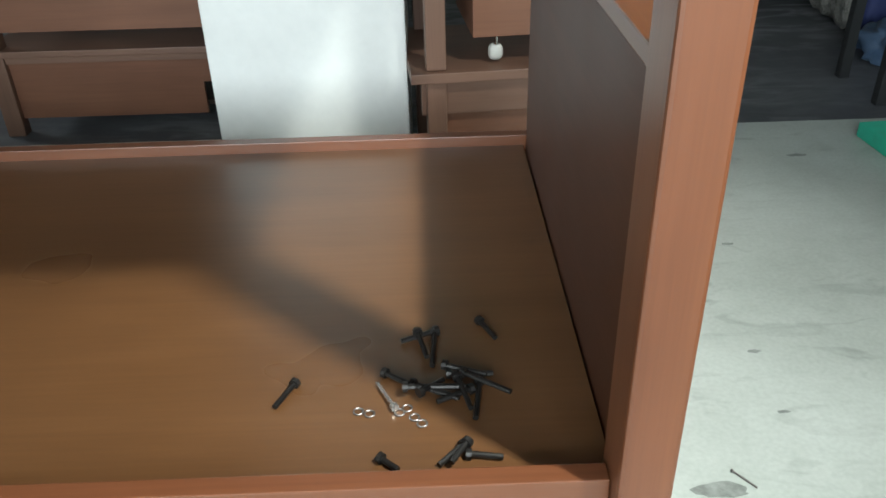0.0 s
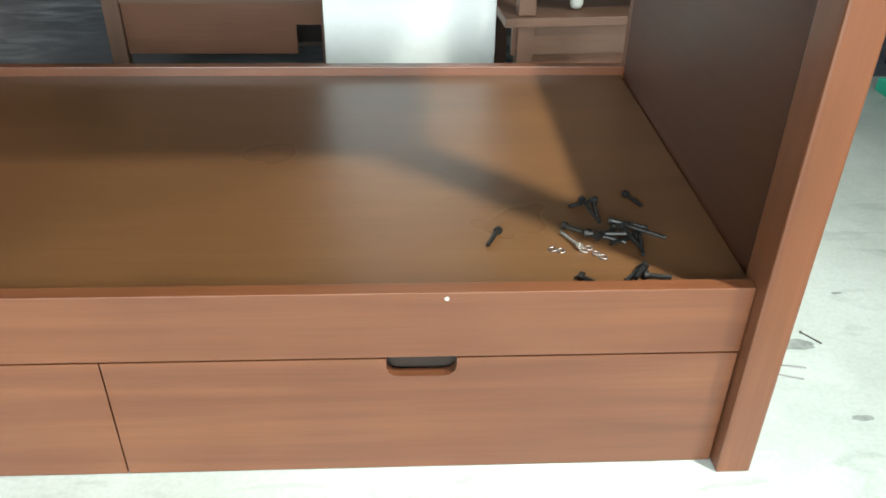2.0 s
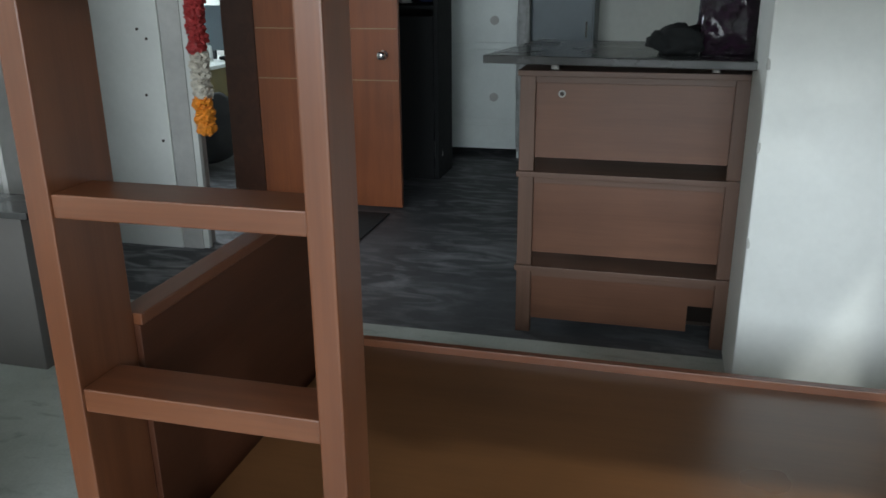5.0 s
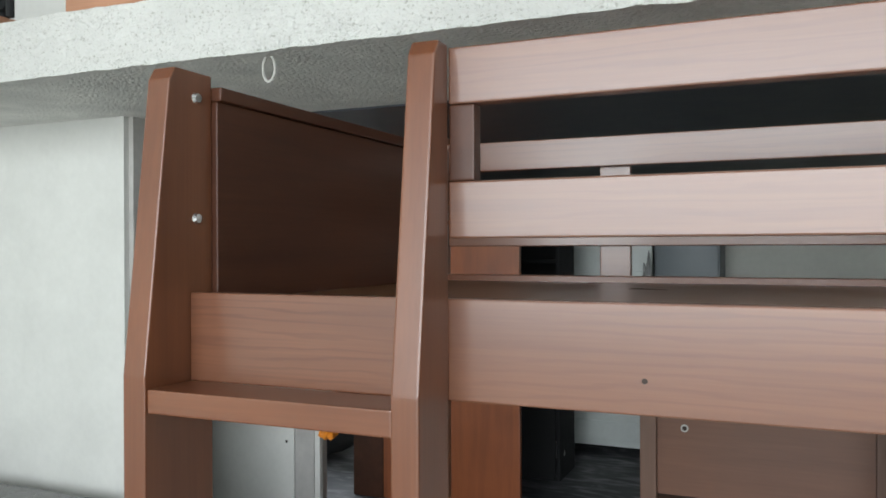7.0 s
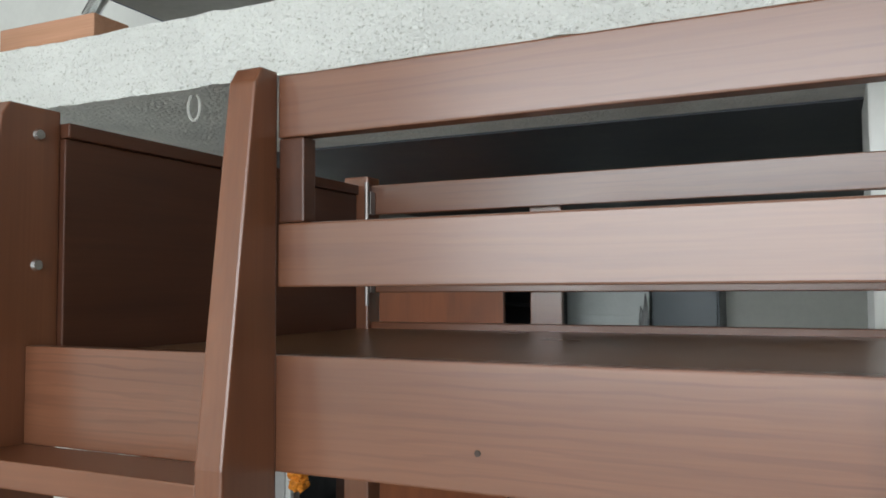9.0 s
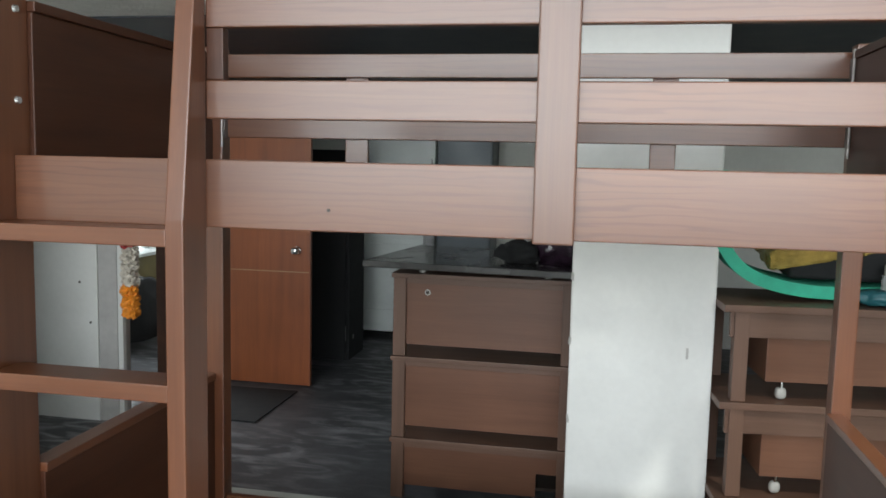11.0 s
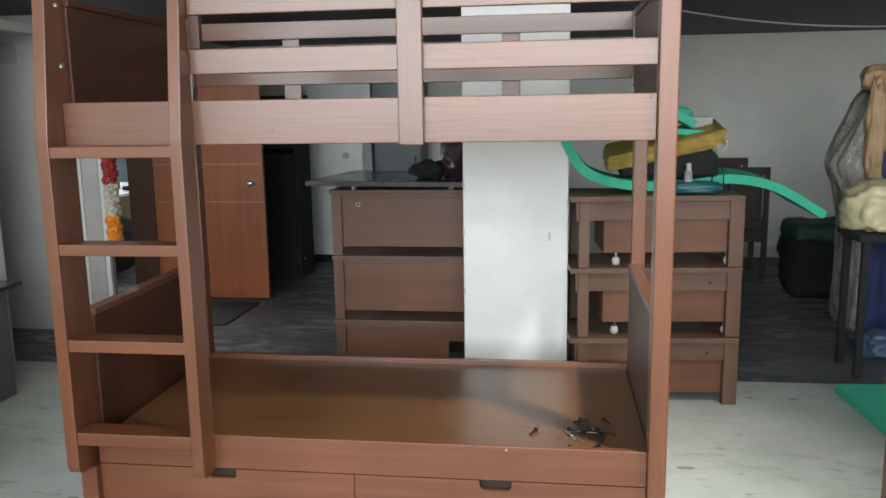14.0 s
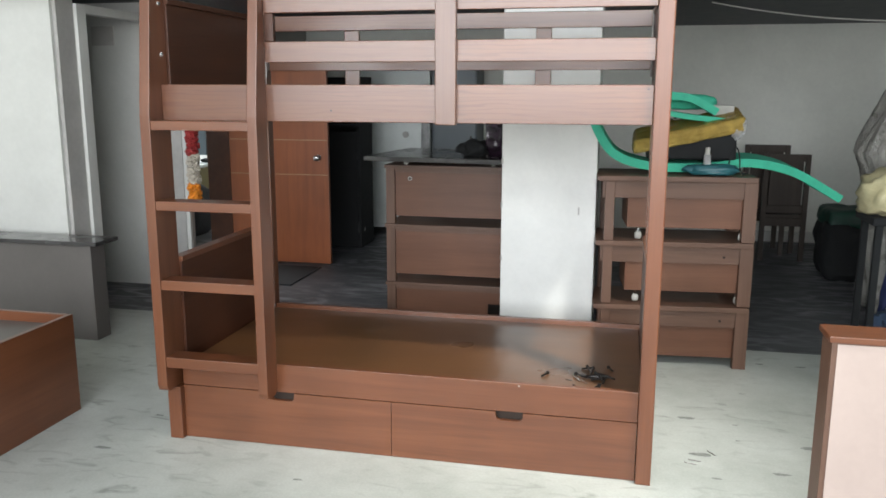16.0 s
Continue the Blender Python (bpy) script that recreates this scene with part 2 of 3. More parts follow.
def prism(points, axis, a, b, edge=0.0):
    """A flat outline pushed along one axis: outline in (y, z), (x, z) or (x, y)."""
    bm = bmesh.new()

    def at(p, d):
        return {"x": (d, p[0], p[1]), "y": (p[0], d, p[1]), "z": (p[0], p[1], d)}[axis]
    lo = [bm.verts.new(at(p, a)) for p in points]
    hi = [bm.verts.new(at(p, b)) for p in points]
    bm.faces.new(lo)
    bm.faces.new(hi[::-1])
    n = len(points)
    for i in range(n):
        bm.faces.new((lo[i], hi[i], hi[(i + 1) % n], lo[(i + 1) % n]))
    bmesh.ops.recalc_face_normals(bm, faces=list(bm.faces))
    return ease(bm, edge) if edge else bm


def rod(p, q, r, r2=None, sides=12, bm=None):
    bm = bm or bmesh.new()
    p, q = Vector(p), Vector(q)
    m = Matrix.Translation((p + q) / 2) @ (q - p).to_track_quat("Z", "Y").to_matrix().to_4x4()
    bmesh.ops.create_cone(bm, cap_ends=True, segments=sides, radius1=r, radius2=r if r2 is None else r2, depth=(q - p).length, matrix=m)
    return bm


def lump(centre, size, rough=0.15, freq=2.0, seed=0, detail=4, flat=False, bm=None):
    """A soft crumpled body, uneven at two scales; flat: cut level at its foot."""
    bm = bm or bmesh.new()
    made = bmesh.ops.create_icosphere(bm, subdivisions=detail, radius=1.0)["verts"]
    off = Vector((seed * 3.1, seed * 1.7, seed * 0.9))
    for v in made:
        d = v.co.normalized()
        k = 1 + rough * noise.noise(d * freq + off) + rough * 0.45 * noise.noise(d * freq * 3.3 + off) + rough * 0.2 * noise.noise(d * freq * 9 + off)
        q = Vector([math.copysign(abs(c) ** 0.75, c) for c in d]) * k
        if flat:
            q.z = max(q.z, -0.8)
        v.co = Vector(centre) + Vector((q.x * size[0], q.y * size[1], q.z * size[2]))
    return bm


def padded(x0, x1, y0, y1, z0, z1, edge=0.03, rough=0.01, freq=(6, 6, 6), seed=0, cuts=5):
    """A soft-edged block with a crumpled skin."""
    bm = board(x0, x1, y0, y1, z0, z1, 0)
    bmesh.ops.subdivide_edges(bm, edges=list(bm.edges), cuts=cuts * 4, use_grid_fill=True)
    c = Vector(((x0 + x1) / 2, (y0 + y1) / 2, (z0 + z1) / 2))
    h = Vector(((x1 - x0) / 2, (y1 - y0) / 2, (z1 - z0) / 2))
    for v in bm.verts:
        d = v.co - c
        core = Vector([max(-hh + edge, min(hh - edge, dd)) for dd, hh in zip(d, h)])
        n = (d - core)
        n = n.normalized() if n.length > 1e-6 else Vector((0, 0, 1))
        q = Vector((v.co.x * freq[0], v.co.y * freq[1], v.co.z * freq[2] + seed * 5.3))
        k = noise.noise(q) + 0.5 * noise.noise(q * 2.7)
        v.co = c + core + n * (edge + rough * k)
    return bm


def ribbon(points, width, thick, steps=10, deep=0.0):
    """A band that follows a path through points; its width lies along y."""
    P = [Vector(p) for p in points]
    path = []
    for i in range(len(P) - 1):
        a, b, c, d = P[max(i - 1, 0)], P[i], P[i + 1], P[min(i + 2, len(P) - 1)]
        for k in range(steps):
            u = k / steps
            path.append(0.5 * (2 * b + (c - a) * u + (2 * a - 5 * b + 4 * c - d) * u * u + (3 * b - a - 3 * c + d) * u ** 3))
    path.append(P[-1])
    bm = bmesh.new()
    rings = []
    for i, p in enumerate(path):
        tan = (path[min(i + 1, len(path) - 1)] - path[max(i - 1, 0)]).normalized()
        side = Vector((0, 1, 0)) - tan * tan.y
        side.normalize()
        up = tan.cross(side) * -1
        rings.append([bm.verts.new(p + side * (sx * width / 2 + (deep if sx > 0 else 0)) + up * (sz * thick / 2)) for sx, sz in ((-1, -1), (1, -1), (1, 1), (-1, 1))])
    for r, s in zip(rings, rings[1:]):
        for k in range(4):
            bm.faces.new((r[k], r[(k + 1) % 4], s[(k + 1) % 4], s[k]))
    bm.faces.new(rings[0])
    bm.faces.new(rings[-1][::-1])
    bmesh.ops.recalc_face_normals(bm, faces=list(bm.faces))
    return bm


def cable(points, r, sides=6):
    bm = bmesh.new()
    for a, b in zip(points, points[1:]):
        rod(a, b, r, sides=sides, bm=bm)
    return bm


def mesh(name, bm, material, smooth=False):
    me = bpy.data.meshes.new(name)
    if smooth:
        for f in bm.faces:
            f.smooth = True
    bm.to_mesh(me)
    bm.free()
    me.materials.append(material)
    return me


def part(name, bm, material, parent, label="", smooth=False):
    ob = new(name, mesh(name, bm, material, smooth))
    ob.parent = parent
    if label:
        tagged(ob, label)
    return ob


def thing(name, label, category, group="", kind=""):
    return tagged(new(name), label, category, group, kind)


def solid(name, bm, material, label, category, group="", kind="", smooth=False):
    return tagged(new(name, mesh(name, bm, material, smooth)), label, category, group, kind)


def fixed(name, bm, material, label):
    return solid(name, bm, material, label, "structure", kind="structure")


# ---- the hall ----
LOFT = 2.297
fixed("floor", board(-7.0, 4.6, -6.6, 1.97, -0.12, 0, 0), CONCRETE, "worn pale cement floor with dark scuffs and stains")
fixed("floor_2", board(-7.0, 4.6, 1.97, 6.3, -0.12, -0.003, 0), GREYFLOOR, "dark grey floor with paler patches under the loft")
fixed("wall_back", board(-3.83, 4.8, 6.05, 6.25, -0.12, 5.1, 0), CREAM, "pale greenish cream painted back wall")
# out of view; pale so that it reflects light onto the right back
fixed("wall_right", board(4.6, 4.8, -6.6, 6.2, -0.12, 5.1, 0), CREAM, "unseen side wall, pale cream to bounce light")
fixed("wall_left", board(-5.3, -5.1, -6.6, 2.88, -0.12, 5.1, 0), CREAM, "off-white painted side wall")
fixed("wall_far_left", board(-7.2, -7.0, -6.6, 6.6, -0.12, 5.1, 0), WHITE, "white painted outer wall")
# front wall and ceiling are out of view, kept dark to limit fill
bm = bmesh.new()
box(bm, -7.0, -4.9, -6.8, -6.6, -0.12, 5.1)
box(bm, 3.8, 4.8, -6.8, -6.6, -0.12, 5.1)
box(bm, -4.9, 3.8, -6.8, -6.6, 4.2, 5.1)
box(bm, -4.9, 3.8, -6.8, -6.6, -0.12, 1.0)
fixed("wall_front", bm, DIMP, "unseen front wall round the wide open shopfront, grey to cut bounce")
bm = bmesh.new()
sx, sy = SKYLIGHT[0], SKYLIGHT[1]
box(bm, -7.2, sx - 0.5, -6.8, 6.4, 5.1, 5.25)
box(bm, sx + 0.5, 4.8, -6.8, 6.4, 5.1, 5.25)
box(bm, sx - 0.5, sx + 0.5, -6.8, sy - 0.5, 5.1, 5.25)
box(bm, sx - 0.5, sx + 0.5, sy + 0.5, 6.4, 5.1, 5.25)
fixed("ceiling", bm, DIMP, "unseen high ceiling with a square skylight, grey to cut bounce")


def front_line(x):
    return 0.845 + 0.005 * x


def back_line(x):
    return 1.85


# loft slab: uneven plastered edge above a light grey soffit
bm = bmesh.new()
N, M = 260, 10
grid = []
for i in range(N + 1):
    x = -5.15 + (4.6 + 5.15) * i / N
    row = []
    for j in range(M + 1):
        z = LOFT + 0.205 * j / M
        d = 0.012 * noise.noise(Vector((x * 9, z * 9, 0))) + 0.006 * noise.noise(Vector((x * 33, z * 33, 4)))
        zz = z + (0.005 * noise.noise(Vector((x * 12, 7, j))) if j in (0, M) else 0)
        row.append(bm.verts.new((x, front_line(x) + d, zz)))
    grid.append(row)
for a, b in zip(grid, grid[1:]):
    for j in range(M):
        bm.faces.new((a[j], b[j], b[j + 1], a[j + 1]))
for a, b in zip(grid, grid[1:]):
    xa, xb = a[0].co.x, b[0].co.x
    if a is grid[0]:
        top_a, low_a = bm.verts.new((xa, 6.2, LOFT + 0.205)), bm.verts.new((xa, back_line(xa), LOFT + 0.012))
    top_b, low_b = bm.verts.new((xb, 6.2, LOFT + 0.205)), bm.verts.new((xb, back_line(xb), LOFT + 0.012))
    bm.faces.new((a[M], b[M], top_b, top_a))
    bm.faces.new((a[0], low_a, low_b, b[0]))
    top_a, low_a = top_b, low_b
slab = fixed("loft_slab", bm, ROUGHCAST, "thick loft slab edge in rough white plaster")
slab.data.materials.append(UNDER)
slab.data.polygons.foreach_set("material_index", [1 if abs(p.normal.z) > 0.9 and p.center.z < LOFT + 0.05 else 0 for p in slab.data.polygons])
bm = prism([(-5.15, back_line(-5.15)), (4.6, back_line(4.6)), (4.6, 6.2), (-5.15, 6.2)], "z", LOFT + 0.004, LOFT + 0.15)
fixed("ceiling_2", bm, BLACKC, "black painted low ceiling under the loft")
fixed("loft_wall", board(-4.80, 4.6, 1.68, 1.78, LOFT + 0.205, 5.1, 0), WHITE, "white wall standing on the loft")
# both deep loft walls carry the loft's shade as dark colour
fixed("loft_wall_2", board(-5.1, -4.81, 2.9, 3.0, LOFT + 0.205, 5.1, 0), DIMP, "wall deep in the loft, its shade put into the grey")
fixed("loft_wall_3", board(-5.099, -5.07, 0.75, 2.9, LOFT + 0.205, 5.1, 0), DIMP, "side wall of the loft, its shade put into the grey")

# walls at the left, running back from the frontal piece
fixed("wall_1", board(-5.1, -3.85, 1.59, 1.80, -0.05, LOFT + 0.02, 0), WHITE, "off-white painted wall with a few grey smudges")
# return of the white wall, coloured grey for the shade on its side
fixed("wall_2", board(-3.85, -3.825, 1.62, 1.80, -0.05, LOFT + 0.02, 0), GREYP, "wall end beside the doorway, side shade put into its grey")
frame_1 = thing("door_1", "pale grey door frame at the mouth of a side passage", "door", kind="structure")
part("door_frame", board(-3.89, -3.80, 1.802, 1.90, 0, 2.2), WHITE, frame_1)
part("lintel", board(-3.89, -3.802, 1.902, 2.74, 2.14, 2.2), WHITE, frame_1)
part("meter_box", board(-4.36, -4.16, 2.735, 2.7495, 1.97, 2.12), GREYP, frame_1, "small flat box fixed high in the recess")
fixed("wall_3", board(-5.099, -3.752, 2.75, 2.88, -0.05, LOFT + 0.02, 0.004), WHITE, "white boarded partition with small bolt holes")
for x, z in ((-3.88, 1.22), (-3.83, 1.17), (-3.87, 0.87), (-3.80, 0.62), (-3.80, 1.42)):
    fixed("bolt_hole", rod((x, 2.7495, z), (x, 2.7465, z), 0.008), SEAM, "small dark bolt hole in the white boarding")
fixed("wall_4", board(-3.75, -3.625, 2.76, 2.90, -0.05, LOFT + 0.02, 0.004), GREYP, "grey painted doorway pier")
fixed("trim", board(-3.623, -3.59, 2.765, 2.80, 0, 2.1, 0.002), WHITE, "white edge strip along the doorway")
fixed("wall_5", board(-3.970, -3.830, 4.012, 6.2, -0.05, LOFT + 0.02, 0), GREYP, "grey wall behind the open door")
fixed("wall_6", board(-3.970, -3.830, 2.905, 4.01, 2.1, LOFT + 0.02, 0), GREYP, "grey wall above the doorway")
fixed("baseboard", board(0.9, 4.59, 6.02, 6.048, 0, 0.11, 0.003), WHITE, "low white skirting along the back wall")

pillar = thing("pillar", "square white painted concrete pillar with chipped edges", "pillar", kind="structure")
part("shaft", board(-0.826, -0.254, 1.63, 2.05, -0.01, LOFT + 0.02, 0.008), PILLARP, pillar)
for z, dx in ((0.93, 0.0), (0.6, 0.002), (1.2, 0.001)):
    part("chip", lump((-0.824 + dx, 1.633, z), (0.006, 0.006, 0.02), 0.4, 3, z, 2), GREYP, pillar)
part("mark", board(-0.360, -0.350, 1.6285, 1.634, 0.885, 0.93, 0.001), GREYP, pillar)


# ---- bunk bed ----
bed = thing("bunk_bed", "reddish brown wooden bunk bed with ladder and two drawers", "bed")
part("post", board(0.0, 0.063, -0.03, 0.05, 0, 2.04, 0.005), WZ, bed)
part("post", board(0.025, 0.085, 0.993, 1.058, 0, 2.04, 0.005), WZ, bed)
part("post", board(-2.13, -2.055, 0.993, 1.058, 0, 2.04, 0.005), WZ, bed)
part("foot", board(-2.15, -2.084, -0.03, 0.06, 0, 0.258, 0.004), WZ, bed)
part("side_rail", board(-2.0835, -0.001, 0.0, 0.028, 0.2635, 0.395, 0.002), WX, bed)
part("side_rail", board(-2.0545, 0.0245, 1.008, 1.036, 0.06, 0.396, 0.002), WX, bed)
part("slat_deck", board(-2.06, 0.0115, 0.0285, 1.0075, 0.35, 0.372, 0), DECK, bed, "olive brown varnished plywood deck, dusty")
for x0, x1, px in ((-2.083, -1.0695, -1.647), (-1.0665, -0.003, -0.598)):
    z1, w, dpt, r = 0.2595, 0.118, 0.038, 0.02
    arc = [(px + r * (1 - math.sin(a)), z1 - dpt + r * (1 - math.cos(a))) for a in (radians(90), radians(60), radians(30), 0)]
    arc2 = [(2 * px + w - x, z) for x, z in arc[::-1]]
    curve = [(px, z1)] + arc + arc2 + [(px + w, z1)]
    outline = [(x0, 0.002), (x1, 0.002), (x1, z1)] + curve[::-1] + [(x0, z1)]
    dr = part("drawer", prism(outline, "y", 0.001, 0.021), WX, bed)
    part("drawer_box", board(x0 + 0.02, x1 - 0.02, 0.0214, 0.6, 0.012, 0.19, 0), INNER, dr, "drawer box behind the finger cut-out, inner shade in its colour")
# added dark sheet: paints the shade seen through the drawer gaps
part("gap_backing", board(-2.083, -0.003, 0.03, 0.05, 0.003, 0.33, 0), SEAM, bed)

# end panels, lower and upper; inner shade is put into their dark colour
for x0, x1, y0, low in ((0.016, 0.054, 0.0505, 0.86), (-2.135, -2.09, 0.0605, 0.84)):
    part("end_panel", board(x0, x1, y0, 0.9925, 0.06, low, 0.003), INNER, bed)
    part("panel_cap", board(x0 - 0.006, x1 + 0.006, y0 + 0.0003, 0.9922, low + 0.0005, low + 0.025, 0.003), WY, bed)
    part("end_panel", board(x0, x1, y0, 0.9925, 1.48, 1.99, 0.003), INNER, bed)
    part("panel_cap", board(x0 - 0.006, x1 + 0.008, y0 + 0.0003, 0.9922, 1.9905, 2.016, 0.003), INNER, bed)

# upper bunk
part("side_rail", board(-2.102, -0.001, 0.0, 0.03, 1.491, 1.646, 0.003), PINE, bed)
part("side_rail", board(-2.0545, 0.0245, 1.008, 1.036, 1.52, 1.646, 0.003), WX, bed)
part("slat_deck", board(-2.08, 0.0115, 0.0305, 1.0075, 1.605, 1.629, 0), DECK, bed, "brown varnished plywood deck of the upper bunk")
for z0, z1 in ((1.737, 1.823), (1.939, 2.025)):
    part("guard_rail", board(-1.607, -0.001, 0.0, 0.028, z0, z1, 0.003), PINE, bed)
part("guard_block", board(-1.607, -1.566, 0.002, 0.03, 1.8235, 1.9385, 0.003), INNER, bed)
part("guard_post", board(-0.862, -0.776, -0.028, -0.0005, 1.484, 2.030, 0.004), PINEZ, bed)
for z0, z1 in ((1.725, 1.797), (1.936, 2.016)):
    part("guard_rail", board(-2.0545, 0.0245, 1.01, 1.034, z0, z1, 0.003), PINE, bed)
for x in (-1.612, -0.573):
    part("guard_post", board(x, x + 0.082, 1.0365, 1.058, 1.52, 2.0, 0.003), PINE, bed)
for x in (-2.052, 0.014):
    for z in (1.755, 1.965):
        part("corner_bracket", board(x - 0.004, x + 0.012, 0.983, 1.0075, z - 0.03, z + 0.03, 0.001), DULL, bed)
# added thin strips that draw the light edge line at each corner
for x in (-2.046, 0.012):
    part("corner_line", rod((x, 0.973, 1.69), (x, 0.973, 2.02), 0.006, sides=8), DULL, bed, "thin added strip drawing the light edge in the corner")

# ladder: tapered sides and four treads
side = [(-0.048, 2.008), (-0.034, 2.030), (0.0, 2.030), (0.0, 0.29), (-0.012, 0.266), (-0.03, 0.257), (-0.075, 0.257), (-0.097, 0.266), (-0.108, 0.29), (-0.108, 1.512)]
sideL = [(0.06 if y == 0.0 and z > 1 else y, z + (0.006 if z > 1.9 else 0)) for y, z in side]
sideL = sideL[:3] + [(0.06, 0.2585), (0.0, 0.2585)] + sideL[4:]
part("ladder_side", prism(side, "x", -1.652, -1.6075, 0.004), WZ, bed)
part("ladder_side", prism(sideL, "x", -2.150, -2.1025, 0.003), WZ, bed)
for z0, z1 in ((0.378, 0.427), (0.742, 0.787), (1.102, 1.143), (1.452, 1.492)):
    part("tread", board(-2.102, -1.6525, -0.104, -0.001, z0, z1, 0.003), WX, bed)
for z in (1.776, 1.990):
    part("bolt", rod((-2.1030, 0.018, z), (-2.0965, 0.018, z), 0.011, 0.008), CHROME, bed)
for x, z in ((-1.316, 1.539), (-0.022, 1.629)):
    part("screw_hole", rod((x, 0.004, z), (x, -0.0012, z), 0.004), SEAM, bed)
part("paint_spot", rod((-0.499, 0.004, 0.383), (-0.499, -0.001, 0.383), 0.004), KNOB, bed)

# loose fixings on the lower deck
DZ = 0.3722


def bolt(x0, y0, x1, y1, material=SCREWM, lift=0.0, r=0.004):
    a, b = Vector((x0, y0, DZ + r + 0.003 + lift)), Vector((x1, y1, DZ + r + 0.001 + lift))
    d = (b - a).normalized()
    ob = thing("screw", "loose blackened furniture bolt lying on the deck" if material is SCREWM else "loose bright steel bolt lying on the deck", "screw", "loose screws on the deck")
    part("shank", rod(a, b, r, sides=8), material, ob)
    part("head", rod(a - d * 0.006, a + d * 0.001, r * 1.9, sides=10), material, ob)
    return ob


for k, v in enumerate(((-0.397, 0.209, -0.418, 0.166), (-0.2, 0.32, -0.25, 0.30), (-0.2, 0.315, -0.205, 0.24), (-0.225, 0.305, -0.212, 0.25),
                       (-0.27, 0.225, -0.22, 0.19), (-0.23, 0.2, -0.17, 0.17), (-0.24, 0.185, -0.16, 0.185), (-0.18, 0.22, -0.12, 0.22),
                       (-0.185, 0.228, -0.13, 0.208), (-0.16, 0.21, -0.1, 0.17), (-0.14, 0.2, -0.15, 0.13), (-0.17, 0.2, -0.155, 0.14),
                       (-0.13, 0.34, -0.11, 0.30), (-0.27, 0.062, -0.25, 0.045), (-0.17, 0.08, -0.2, 0.05), (-0.165, 0.075, -0.185, 0.045),
                       (-0.16, 0.065, -0.12, 0.06), (-0.22, 0.175, -0.19, 0.2), (-0.155, 0.185, -0.2, 0.165))):
    bolt(*v, lift=0.0085 if k in (3, 6, 8, 9, 11, 15, 17) else 0.0)
bolt(-0.258, 0.158, -0.282, 0.207, BRIGHTM, 0.001, 0.003)
for x, y in ((-0.29, 0.15), (-0.23, 0.14), (-0.22, 0.128), (-0.25, 0.15), (-0.24, 0.158), (-0.305, 0.155)):
    bm = bmesh.new()
    for i in range(14):
        a, b = 2 * math.pi * i / 14, 2 * math.pi * (i + 1) / 14
        rod((x + 0.0065 * math.cos(a), y + 0.0065 * math.sin(a), DZ + 0.0015), (x + 0.0065 * math.cos(b), y + 0.0065 * math.sin(b), DZ + 0.0015), 0.0014, sides=5, bm=bm)
    solid("washer", bm, DULL, "small bright washer on the wooden deck", "washer", "loose washers on the deck")


# ---- stacked bedside boxes ----
def box_left(z, h, hole):
    u = thing("bedside_box", "dusty brown wooden bedside box, back turned out, stacked", "bedside table", "stack of bedside boxes by the pillar")
    x0, x1, y0, y1 = -1.690, -0.815, 2.06, 2.50
    part("top", board(x0 - 0.008, x1 + 0.008, y0 - 0.012, y1, z + h - 0.024, z + h - 0.001, 0.003), DUSTY, u)
    for a, b in ((x0, x0 + 0.062), (x1 - 0.062, x1)):
        part("leg", board(a, b, y0, y0 + 0.05, z, z + h - 0.0245, 0.003), DUSTYZ, u)
        part("leg", board(a, b, y1 - 0.05, y1, z, z + h - 0.0245, 0.003), DUSTYZ, u)
        part("side_panel", board(a + 0.02, b - 0.02, y0 + 0.0505, y1 - 0.0505, z + 0.07, z + h - 0.0245, 0), DUSTY, u)
    part("top_rail", board(x0 + 0.0625, x1 - 0.0625, y0 + 0.006, y0 + 0.03, z + h - 0.05, z + h - 0.0245, 0.002), DUSTY, u)
    bm = bmesh.new()
    e = x1 - 0.0625
    if hole:
        box(bm, x0 + 0.0625, e - 0.098, y0 + 0.022, y0 + 0.036, z + 0.06, z + h - 0.0505)
        box(bm, e - 0.098, e, y0 + 0.022, y0 + 0.036, z + 0.175, z + h - 0.0505)
    else:
        box(bm, x0 + 0.0625, e, y0 + 0.022, y0 + 0.036, z + 0.055, z + h - 0.0505)
    part("back_panel", bm, BOXW, u)
    # bottom board coloured near-black for the shade inside the box
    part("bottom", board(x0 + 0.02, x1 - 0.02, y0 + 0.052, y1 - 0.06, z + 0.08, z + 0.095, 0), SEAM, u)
    return u


for z, h in ((-0.003, 0.309), (0.306, 0.408), (0.714, 0.408)):
    u = box_left(z, h, z < 0)
    if z > 0.5:
        part("cable_hole", rod((-1.525, 2.0835, 1.028), (-1.525, 2.0795, 1.028), 0.009), SEAM, u)
        part("hole_rim", rod((-1.525, 2.0828, 1.028), (-1.525, 2.0805, 1.028), 0.015), KNOB, u)


STACK_TURN = Matrix.Translation((0.65, 1.58, 0)) @ Matrix.Rotation(radians(5), 4, "Z") @ Matrix.Translation((-0.65, -1.58, 0))


